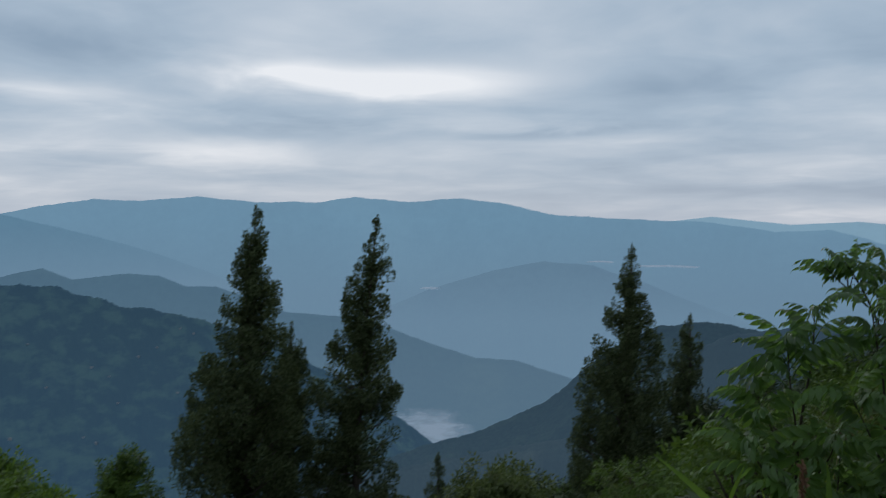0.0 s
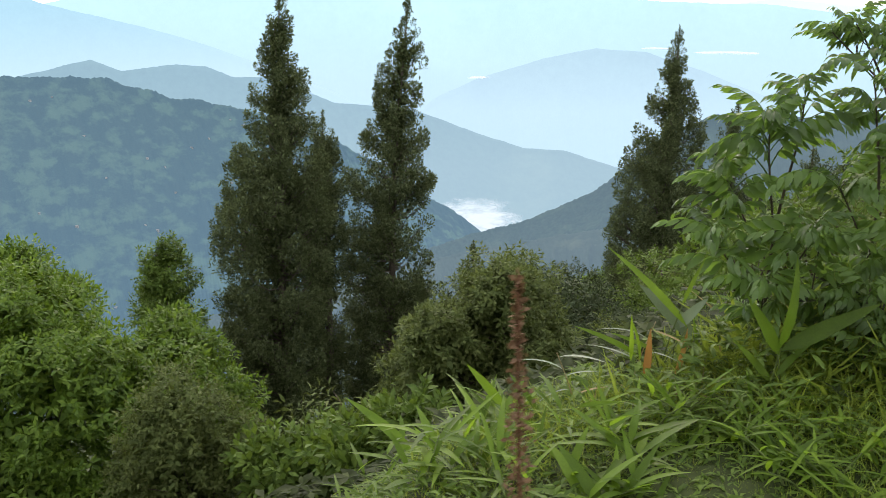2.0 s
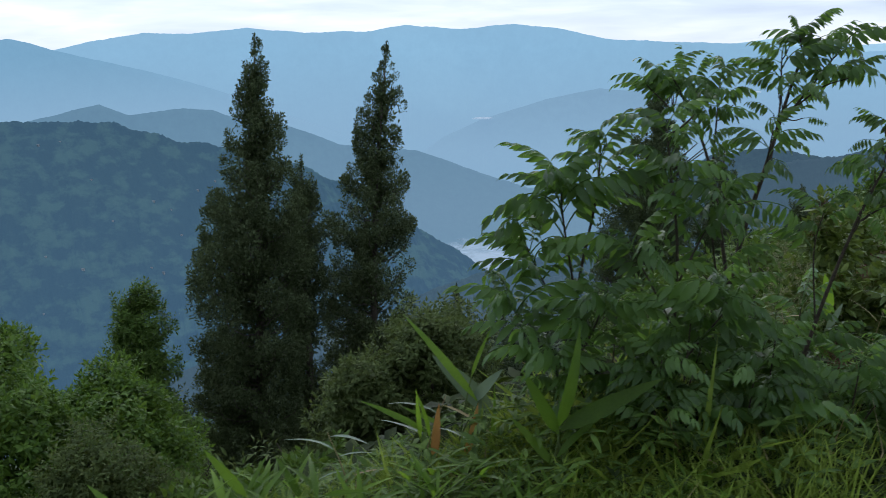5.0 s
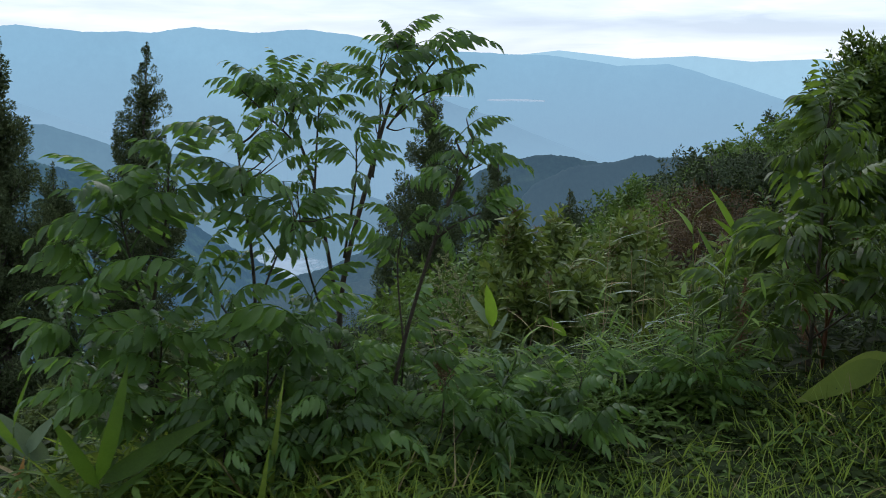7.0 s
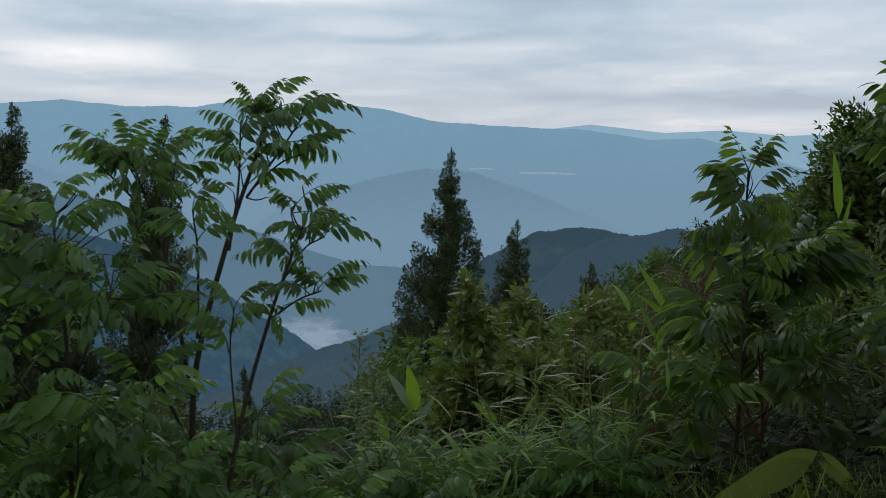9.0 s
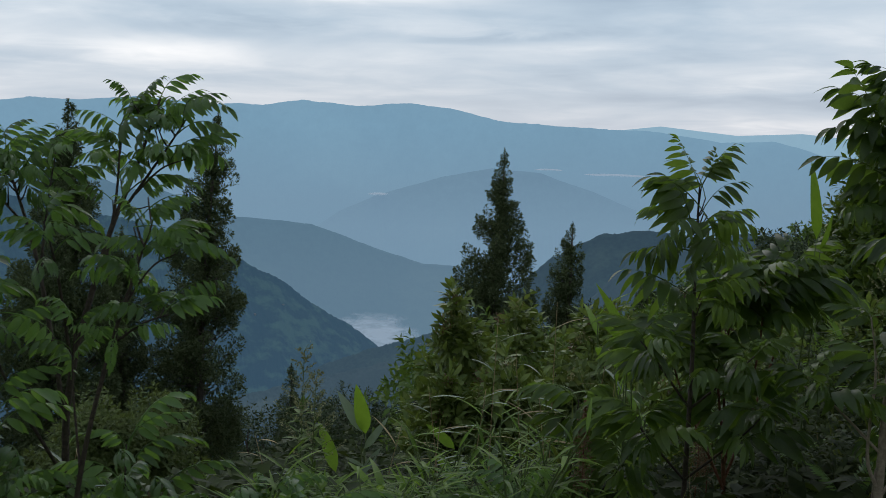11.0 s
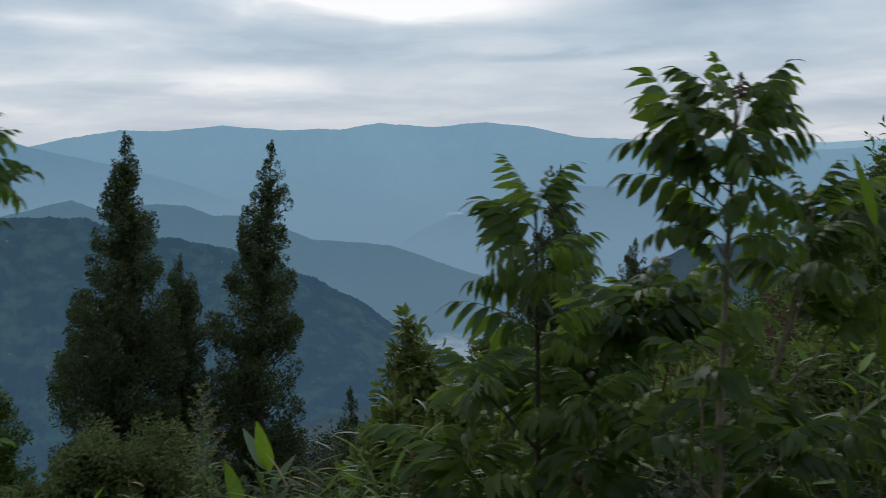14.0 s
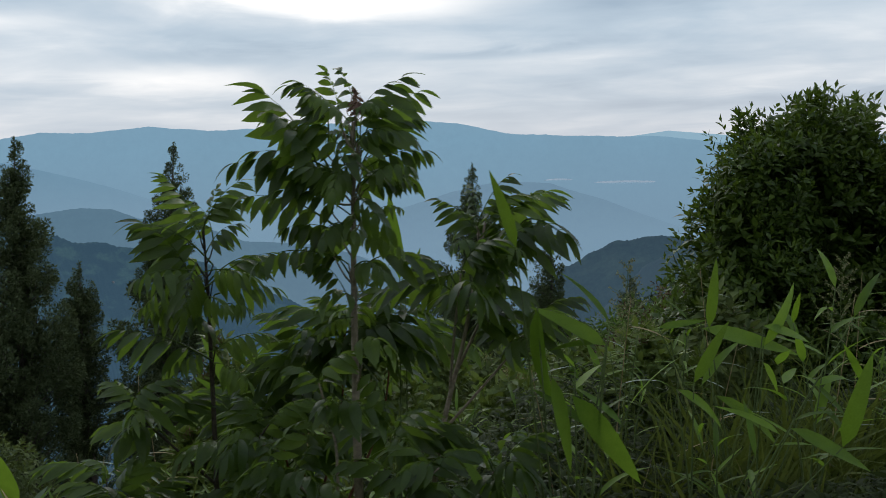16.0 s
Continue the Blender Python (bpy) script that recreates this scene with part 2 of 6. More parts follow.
# air and low colours are emitted haze, mostly paler the farther the hill
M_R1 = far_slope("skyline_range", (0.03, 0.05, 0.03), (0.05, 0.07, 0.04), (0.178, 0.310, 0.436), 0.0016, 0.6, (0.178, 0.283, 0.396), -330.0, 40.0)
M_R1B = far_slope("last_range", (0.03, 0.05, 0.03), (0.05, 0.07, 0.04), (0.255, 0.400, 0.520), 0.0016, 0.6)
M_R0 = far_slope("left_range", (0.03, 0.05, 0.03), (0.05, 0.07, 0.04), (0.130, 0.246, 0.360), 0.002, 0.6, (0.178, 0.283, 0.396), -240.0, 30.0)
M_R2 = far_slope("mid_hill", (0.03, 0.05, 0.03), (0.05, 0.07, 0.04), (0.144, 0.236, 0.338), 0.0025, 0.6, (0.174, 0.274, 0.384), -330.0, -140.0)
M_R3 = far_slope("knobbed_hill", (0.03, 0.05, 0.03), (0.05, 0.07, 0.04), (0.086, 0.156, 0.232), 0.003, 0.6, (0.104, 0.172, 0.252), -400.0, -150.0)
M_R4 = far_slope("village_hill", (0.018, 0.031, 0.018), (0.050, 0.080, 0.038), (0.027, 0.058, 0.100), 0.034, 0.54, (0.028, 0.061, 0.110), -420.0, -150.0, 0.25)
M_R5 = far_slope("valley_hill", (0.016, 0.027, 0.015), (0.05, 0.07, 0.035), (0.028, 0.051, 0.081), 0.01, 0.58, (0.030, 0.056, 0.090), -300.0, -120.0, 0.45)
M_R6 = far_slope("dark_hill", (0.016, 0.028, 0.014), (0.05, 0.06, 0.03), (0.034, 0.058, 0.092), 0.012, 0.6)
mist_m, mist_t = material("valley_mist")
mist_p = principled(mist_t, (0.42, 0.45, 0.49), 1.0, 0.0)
# faint blue emission painted in for the light scattered by the mist
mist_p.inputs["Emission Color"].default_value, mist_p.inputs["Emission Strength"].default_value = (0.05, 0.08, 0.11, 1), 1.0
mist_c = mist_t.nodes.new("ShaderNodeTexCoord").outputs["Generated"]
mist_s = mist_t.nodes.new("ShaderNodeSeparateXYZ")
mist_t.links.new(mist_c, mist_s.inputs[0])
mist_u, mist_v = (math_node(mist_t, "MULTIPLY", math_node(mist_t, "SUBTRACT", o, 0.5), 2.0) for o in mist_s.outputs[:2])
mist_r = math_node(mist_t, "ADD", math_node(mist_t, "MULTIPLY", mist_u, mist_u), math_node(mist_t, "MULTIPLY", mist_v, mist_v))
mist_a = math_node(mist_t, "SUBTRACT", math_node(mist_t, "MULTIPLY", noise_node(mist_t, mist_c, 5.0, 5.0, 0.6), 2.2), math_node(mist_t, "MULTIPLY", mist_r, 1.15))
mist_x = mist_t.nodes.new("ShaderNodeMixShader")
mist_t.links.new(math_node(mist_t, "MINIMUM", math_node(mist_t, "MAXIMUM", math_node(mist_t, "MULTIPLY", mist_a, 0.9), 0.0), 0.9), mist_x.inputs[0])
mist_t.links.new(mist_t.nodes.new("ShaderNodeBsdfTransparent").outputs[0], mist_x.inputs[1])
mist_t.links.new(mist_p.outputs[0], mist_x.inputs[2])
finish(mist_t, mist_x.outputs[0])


# ---- mesh helpers ----
def mesh_object(name, verts, tris, mat, parent=None, label="", smooth=True):
    me = bpy.data.meshes.new(name)
    verts, tris = np.asarray(verts, np.float32), np.asarray(tris, np.int32)
    me.vertices.add(len(verts))
    me.vertices.foreach_set("co", verts.ravel())
    me.loops.add(tris.size)
    me.loops.foreach_set("vertex_index", tris.ravel())
    me.polygons.add(len(tris))
    me.polygons.foreach_set("loop_start", np.arange(0, tris.size, 3, dtype=np.int32))
    me.polygons.foreach_set("loop_total", np.full(len(tris), 3, np.int32))
    me.polygons.foreach_set("use_smooth", np.full(len(tris), smooth))
    me.update(calc_edges=True)
    me.materials.append(mat)
    ob = new(name, me)
    if parent:
        ob.parent = parent
    if label:
        tagged(ob, label)
    return ob


def piece(name, me, parent, m, label=""):
    ob = new(name, me)
    ob.parent = parent
    ob.matrix_basis = m
    if label:
        tagged(ob, label)
    return ob


def thing(name, at, label, category, group=""):
    ob = new(name)
    ob.empty_display_size = 0.1
    ob.location = at
    return tagged(ob, label, category, group)


def unit(v):
    v = np.asarray(v, float)
    return v / np.maximum(np.linalg.norm(v, axis=-1, keepdims=True), 1e-9)


class Bag:
    """Many small shapes in one mesh."""

    def __init__(self):
        self.v, self.t, self.n = [], [], 0

    def put(self, v, t):
        self.v.append(np.asarray(v, float))
        self.t.append(np.asarray(t) + self.n)
        self.n += len(v)

    def add(self, shape, at, along, up, size):
        v, t = shape
        at, along, up = np.atleast_2d(at), unit(np.atleast_2d(along)), np.atleast_2d(up)
        x = unit(np.cross(along, up) + 1e-6)
        z = np.cross(x, along)
        size = np.broadcast_to(np.asarray(size, float).reshape(-1, 1, 1), (len(at), 1, 1))
        w = at[:, None] + size * (x[:, None] * v[None, :, :1] + along[:, None] * v[None, :, 1:2] + z[:, None] * v[None, :, 2:])
        idx = t[None] + (np.arange(len(at)) * len(v))[:, None, None]
        self.put(w.reshape(-1, 3), idx.reshape(-1, 3))

    def make(self, name, mat, parent=None, label=""):
        return mesh_object(name, np.concatenate(self.v), np.concatenate(self.t), mat, parent, label)


def leaf_shape(width=0.3, rows=3, fold=0.12, droop=0.15, widest=0.4, curl=0.0):
    """A leaf 1 long along y: folded along its rib, drooping to a point."""
    v, t = [(0, 0, 0)], []
    for i in range(rows):
        s = (i + 1) / (rows + 1)
        k = s / widest if s < widest else (1 - s) / (1 - widest)
        w = width / 2 * math.sin(min(1, k) * math.pi / 2) ** 0.8
        z = -droop * s * s
        v += [(-w, s, z + fold * w + curl * w), (0, s, z), (w, s, z + fold * w - curl * w)]
    v.append((0, 1, -droop))
    t += [(0, 2, 1), (0, 3, 2)]
    for i in range(rows - 1):
        a = 1 + 3 * i
        t += [(a, a + 1, a + 4), (a, a + 4, a + 3), (a + 1, a + 2, a + 5), (a + 1, a + 5, a + 4)]
    a, e = 1 + 3 * (rows - 1), len(v) - 1
    t += [(a, a + 1, e), (a + 1, a + 2, e)]
    return np.array(v, float), np.array(t)


def tube(points, r0, r1, sides=6):
    p = np.asarray(points, float)
    d = unit(np.gradient(p, axis=0))
    ref = np.array([0.31, 0.87, 0.12])
    x = unit(np.cross(d, ref))
    y = np.cross(d, x)
    r = np.linspace(r0, r1, len(p))[:, None, None]
    a = np.arange(sides) * 2 * math.pi / sides
    ring = p[:, None] + r * (x[:, None] * np.cos(a)[None, :, None] + y[:, None] * np.sin(a)[None, :, None])
    t = []
    for i in range(len(p) - 1):
        for j in range(sides):
            q, k = i * sides + j, i * sides + (j + 1) % sides
            t += [(q, k, k + sides), (q, k + sides, q + sides)]
    n = len(p) * sides
    v = np.concatenate([ring.reshape(-1, 3), p[-1:]])
    t += [(n - sides + j, n - sides + (j + 1) % sides, n) for j in range(sides)]
    return v, np.array(t)


def bent(points, steps=8):
    """A smooth line through a few points."""
    p = np.asarray(points, float)
    if len(p) < 3:
        return np.linspace(p[0], p[-1], steps)
    ext = np.vstack([2 * p[0] - p[1], p, 2 * p[-1] - p[-2]])
    out = []
    for i in range(1, len(ext) - 2):
        a, b, c, d = ext[i - 1:i + 3]
        for s in np.linspace(0, 1, steps, endpoint=False):
            out.append(0.5 * (2 * b + (c - a) * s + (2 * a - 5 * b + 4 * c - d) * s ** 2 + (3 * b - a - 3 * c + d) * s ** 3))
    out.append(p[-1])
    return np.array(out)


def pinnate_mesh(name, mat, rng, pairs, length, leaflet, width, droop=0.25, tip_small=0.6, hang=0.25, curve=0.3, rise=0.25):
    """A feather-shaped leaf: leaflets in pairs along an arching rib, and one at its end."""
    bag = Bag()
    s = np.linspace(0, 1, 9)
    line = np.stack([0.03 * length * np.sin(s * 3), length * s * (1 - 0.12 * s), length * (rise * s - droop * s ** 2.4)], 1)
    bag.put(*tube(line, 0.0034 * length / 0.28, 0.0011, 4))
    blade = leaf_shape(width / leaflet, 4, 0.22, curve, 0.5)
    for i in range(pairs):
        f = 0.28 + 0.68 * i / max(1, pairs - 1)
        at = np.array([np.interp(f, s, line[:, k]) for k in range(3)])
        size = leaflet * (0.80 + 0.28 * math.sin(math.pi * min(1, f * 0.95))) * (1 - (1 - tip_small) * max(0, f - 0.6) / 0.4)
        for side in (-1, 1):
            ang = radians(74 - 34 * f + rng.uniform(-8, 8))
            d = np.array([side * math.sin(ang), math.cos(ang), -hang * rng.uniform(0.6, 1.4)])
            bag.add(blade, at, d, (side * 0.10 + rng.uniform(-0.25, 0.25), rng.uniform(-0.15, 0.15), 1), size * rng.uniform(0.85, 1.12))
    bag.add(blade, line[-1], line[-1] - line[-2], (0, 0, 1), leaflet * tip_small * 1.05)
    ob = bag.make(name, mat)
    me = ob.data
    bpy.data.objects.remove(ob)
    return me


def single_leaf_mesh(name, mat, width, rows=5, fold=0.18, droop=0.25, widest=0.3, curl=0.0):
    ob = mesh_object(name, *leaf_shape(width, rows, fold, droop, widest, curl), mat)
    me = ob.data
    bpy.data.objects.remove(ob)
    return me


def aim(at, along, up=(0, 0, 1), size=1.0):
    y = Vector(along).normalized()
    x = y.cross(Vector(up))
    x = x.normalized() if x.length > 1e-4 else Vector((1, 0, 0))
    z = x.cross(y)
    m = Matrix((x, y, z)).transposed().to_4x4()
    return Matrix.Translation(at) @ m @ Matrix.Diagonal((size, size, size, 1))


# ---- ground ----
def smooth(a, b, x):
    k = np.clip((np.asarray(x, float) - a) / (b - a), 0, 1)
    return k * k * (3 - 2 * k)


def lumps(x, y, scale, seed=0.0):
    return (np.sin(x * scale + 1.3 * np.sin(y * scale * 0.7 + seed)) + np.sin(y * scale * 1.13 + 1.1 * np.sin(x * scale * 0.8 - seed))) / 2


def ground_z(x, y):
    """The verge is flat; beyond its edge the hillside falls away, steeply on one side and gently along the spur; the
    rise behind is an unseen bank added to block skylight.
    """
    x, y = np.asarray(x, float), np.asarray(y, float)
    across = x * 20 / (10 + np.maximum(y, 0))
    s = np.interp(across, [-4, 0, 3, 5.2, 6.8, 8.3, 10.2, 14], [0.62, 0.60, 0.48, 0.38, 0.34, 0.27, 0.18, 0.11])
    edge = np.interp(x, [-0.6, 0.9, 1.4, 2.0, 2.8, 4.0], [0.2, 0.9, 1.7, 2.3, 2.9, 3.5])
    d = np.maximum(0, y - edge - 0.12 * np.sin(x * 0.9))
    d = np.minimum(d, 14) + 0.72 * np.maximum(0, d - 14)
    z = -s * (np.sqrt(d * d + 0.36) - 0.6)
    z = z + lumps(x, y, 0.6) * 0.10 * smooth(3, 8, y) + lumps(x, y, 2.3, 1.0) * 0.02
    # unseen bank behind the path, added to darken the fronts of the plants
    back = np.maximum(0, -y - 3.2)
    z = z + 16 * (1 - np.exp(-back * 0.95 / 16)) * smooth(0, 2.0, back)
    r = np.hypot(x - 4, y)
    return z - 0.62 * np.maximum(0, r - 75) * smooth(75, 120, r)


def build_ground():
    rad = np.concatenate([np.linspace(0.0, 24, 97)[1:], np.geomspace(25, 1300, 50), [2000, 3200, 4900]])
    ang = np.linspace(-math.pi, math.pi, 241)[:-1]
    rr, aa = np.meshgrid(rad, ang, indexing="ij")
    x, y = 4 + rr * np.sin(aa), rr * np.cos(aa)
    z = np.maximum(ground_z(x, y), -720)
    v = np.concatenate([np.array([[4, 0, float(ground_z(4, 0))]]), np.stack([x, y, z], -1).reshape(-1, 3)])
    n, t = len(ang), []
    i, j = np.meshgrid(np.arange(len(rad) - 1), np.arange(n), indexing="ij")
    a, b = 1 + i * n + j, 1 + i * n + (j + 1) % n
    c, d = a + n, b + n
    t = np.concatenate([np.stack([a, b, d], -1).reshape(-1, 3), np.stack([a, d, c], -1).reshape(-1, 3),
                        np.stack([np.zeros(n, int), 1 + (np.arange(n) + 1) % n, 1 + np.arange(n)], -1)])
    tagged(mesh_object("ground", v, t[:, ::-1], M_EARTH), "dark earth hillside that falls away into the valley", "ground", kind="structure")


build_ground()


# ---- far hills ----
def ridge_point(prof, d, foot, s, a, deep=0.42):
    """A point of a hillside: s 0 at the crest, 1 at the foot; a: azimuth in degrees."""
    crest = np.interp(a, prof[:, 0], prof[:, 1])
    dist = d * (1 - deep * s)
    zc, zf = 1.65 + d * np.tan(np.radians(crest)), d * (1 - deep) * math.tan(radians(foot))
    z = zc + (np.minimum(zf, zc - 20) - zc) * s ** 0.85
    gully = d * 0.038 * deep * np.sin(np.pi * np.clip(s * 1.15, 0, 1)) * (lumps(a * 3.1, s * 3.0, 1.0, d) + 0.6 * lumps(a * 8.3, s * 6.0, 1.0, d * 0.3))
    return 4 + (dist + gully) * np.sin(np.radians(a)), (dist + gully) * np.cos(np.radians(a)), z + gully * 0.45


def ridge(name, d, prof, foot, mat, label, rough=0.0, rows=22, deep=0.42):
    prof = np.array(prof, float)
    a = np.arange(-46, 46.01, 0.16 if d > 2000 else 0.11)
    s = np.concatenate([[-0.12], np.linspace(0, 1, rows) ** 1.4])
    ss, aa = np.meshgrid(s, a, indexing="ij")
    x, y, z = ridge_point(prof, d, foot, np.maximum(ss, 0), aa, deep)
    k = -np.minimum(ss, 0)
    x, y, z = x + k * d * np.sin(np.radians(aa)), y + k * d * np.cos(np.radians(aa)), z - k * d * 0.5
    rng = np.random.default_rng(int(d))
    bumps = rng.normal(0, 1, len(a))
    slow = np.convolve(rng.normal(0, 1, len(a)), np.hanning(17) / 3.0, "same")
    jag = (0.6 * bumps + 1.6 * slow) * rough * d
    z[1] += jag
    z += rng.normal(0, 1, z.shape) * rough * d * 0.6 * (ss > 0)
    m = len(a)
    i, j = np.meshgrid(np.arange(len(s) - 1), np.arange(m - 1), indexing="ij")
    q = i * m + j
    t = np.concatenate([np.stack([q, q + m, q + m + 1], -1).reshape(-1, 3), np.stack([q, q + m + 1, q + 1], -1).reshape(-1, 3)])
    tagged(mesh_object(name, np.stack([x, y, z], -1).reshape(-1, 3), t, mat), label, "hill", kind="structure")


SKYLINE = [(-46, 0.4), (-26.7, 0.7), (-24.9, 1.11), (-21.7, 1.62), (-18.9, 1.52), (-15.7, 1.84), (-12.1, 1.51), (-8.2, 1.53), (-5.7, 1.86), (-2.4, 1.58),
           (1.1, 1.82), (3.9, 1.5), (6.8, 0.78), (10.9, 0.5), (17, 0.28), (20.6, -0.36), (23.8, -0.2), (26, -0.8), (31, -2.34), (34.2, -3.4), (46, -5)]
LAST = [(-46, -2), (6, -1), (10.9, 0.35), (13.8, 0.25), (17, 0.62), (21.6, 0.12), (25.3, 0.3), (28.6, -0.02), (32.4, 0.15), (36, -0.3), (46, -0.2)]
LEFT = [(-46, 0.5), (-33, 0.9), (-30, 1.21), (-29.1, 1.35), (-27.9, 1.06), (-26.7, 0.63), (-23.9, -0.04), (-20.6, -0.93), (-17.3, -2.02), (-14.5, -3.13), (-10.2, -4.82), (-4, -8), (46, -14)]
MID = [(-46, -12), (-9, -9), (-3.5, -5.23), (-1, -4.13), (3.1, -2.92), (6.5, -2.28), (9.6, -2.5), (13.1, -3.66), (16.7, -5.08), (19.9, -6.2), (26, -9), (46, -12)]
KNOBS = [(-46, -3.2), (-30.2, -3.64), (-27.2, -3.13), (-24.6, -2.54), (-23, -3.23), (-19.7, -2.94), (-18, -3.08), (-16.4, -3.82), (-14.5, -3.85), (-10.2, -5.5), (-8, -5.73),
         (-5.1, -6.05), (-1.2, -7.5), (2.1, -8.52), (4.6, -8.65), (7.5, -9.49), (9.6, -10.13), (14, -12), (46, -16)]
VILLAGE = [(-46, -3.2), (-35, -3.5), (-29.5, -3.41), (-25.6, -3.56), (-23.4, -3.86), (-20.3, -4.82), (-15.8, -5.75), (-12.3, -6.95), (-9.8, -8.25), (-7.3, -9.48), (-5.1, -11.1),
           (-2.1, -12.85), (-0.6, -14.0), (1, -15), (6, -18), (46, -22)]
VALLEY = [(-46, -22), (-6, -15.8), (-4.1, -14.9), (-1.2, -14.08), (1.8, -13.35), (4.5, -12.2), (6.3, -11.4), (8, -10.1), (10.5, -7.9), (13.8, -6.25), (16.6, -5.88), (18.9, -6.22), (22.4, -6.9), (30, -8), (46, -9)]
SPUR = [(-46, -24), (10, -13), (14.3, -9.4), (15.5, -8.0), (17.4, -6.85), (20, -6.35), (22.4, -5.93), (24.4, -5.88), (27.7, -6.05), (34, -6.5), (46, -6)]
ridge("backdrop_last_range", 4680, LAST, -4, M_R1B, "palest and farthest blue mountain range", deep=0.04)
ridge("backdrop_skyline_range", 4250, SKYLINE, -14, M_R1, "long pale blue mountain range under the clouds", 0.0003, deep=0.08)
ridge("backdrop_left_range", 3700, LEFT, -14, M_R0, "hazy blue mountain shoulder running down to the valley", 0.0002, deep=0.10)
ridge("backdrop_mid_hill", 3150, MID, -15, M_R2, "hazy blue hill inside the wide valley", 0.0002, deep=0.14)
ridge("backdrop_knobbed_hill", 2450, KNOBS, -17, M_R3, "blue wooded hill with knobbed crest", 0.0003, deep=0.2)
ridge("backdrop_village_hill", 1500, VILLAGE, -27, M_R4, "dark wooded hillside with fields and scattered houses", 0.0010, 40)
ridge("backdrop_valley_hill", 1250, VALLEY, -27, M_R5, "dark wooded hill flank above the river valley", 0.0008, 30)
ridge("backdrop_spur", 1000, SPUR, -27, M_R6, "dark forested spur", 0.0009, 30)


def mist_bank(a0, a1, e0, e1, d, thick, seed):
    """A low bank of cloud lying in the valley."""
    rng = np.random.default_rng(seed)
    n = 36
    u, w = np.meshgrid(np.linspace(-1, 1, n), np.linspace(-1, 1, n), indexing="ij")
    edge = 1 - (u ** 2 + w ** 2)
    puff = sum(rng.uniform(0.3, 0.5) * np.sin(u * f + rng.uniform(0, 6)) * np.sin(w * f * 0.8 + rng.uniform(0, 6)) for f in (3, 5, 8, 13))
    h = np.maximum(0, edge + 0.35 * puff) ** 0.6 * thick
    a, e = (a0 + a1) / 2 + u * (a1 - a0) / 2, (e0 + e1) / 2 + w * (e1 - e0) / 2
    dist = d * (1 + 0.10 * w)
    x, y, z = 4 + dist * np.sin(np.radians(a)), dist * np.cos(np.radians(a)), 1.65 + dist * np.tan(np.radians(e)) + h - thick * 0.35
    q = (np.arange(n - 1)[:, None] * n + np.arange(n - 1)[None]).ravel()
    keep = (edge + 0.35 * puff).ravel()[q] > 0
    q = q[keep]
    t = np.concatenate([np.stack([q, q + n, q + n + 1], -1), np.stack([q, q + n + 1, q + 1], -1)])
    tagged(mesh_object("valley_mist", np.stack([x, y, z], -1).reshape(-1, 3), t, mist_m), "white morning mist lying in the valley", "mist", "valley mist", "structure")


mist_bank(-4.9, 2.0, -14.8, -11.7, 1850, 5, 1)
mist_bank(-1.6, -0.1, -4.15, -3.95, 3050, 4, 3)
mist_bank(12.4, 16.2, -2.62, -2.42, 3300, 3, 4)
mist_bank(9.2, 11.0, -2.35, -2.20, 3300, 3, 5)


# ---- woody and leafy things ----
def base_at(x, y, sink=0.06):
    return np.array([x, y, float(ground_z(x, y)) - sink])


SPRAY = leaf_shape(0.42, 1, 0.2, 0.25, 0.45)
FAR_LEAF = (np.array([(0, 0, 0), (-0.21, 0.45, 0.02), (0.21, 0.45, 0.02), (0, 1, -0.22)]), np.array([(0, 2, 1), (1, 2, 3)]))
FAR_NARROW = (FAR_LEAF[0] * np.array([0.62, 1, 1.4]), FAR_LEAF[1])
PLAIN_LEAF = leaf_shape(0.46, 1, 0.2, 0.2, 0.45)
SHRUB_LEAF = leaf_shape(0.42, 2, 0.2, 0.22, 0.45)
NARROW_LEAF = leaf_shape(0.24, 2, 0.25, 0.30, 0.4)


def sphere_dirs(rng, n):
    return unit(rng.normal(size=(n, 3)))


SCALE_SPRAY = (np.array([(0, 0, 0), (-0.18, 0.5, 0.04), (0.18, 0.5, 0.04), (0, 1, -0.14)]), np.array([(0, 2, 1), (1, 2, 3)]))


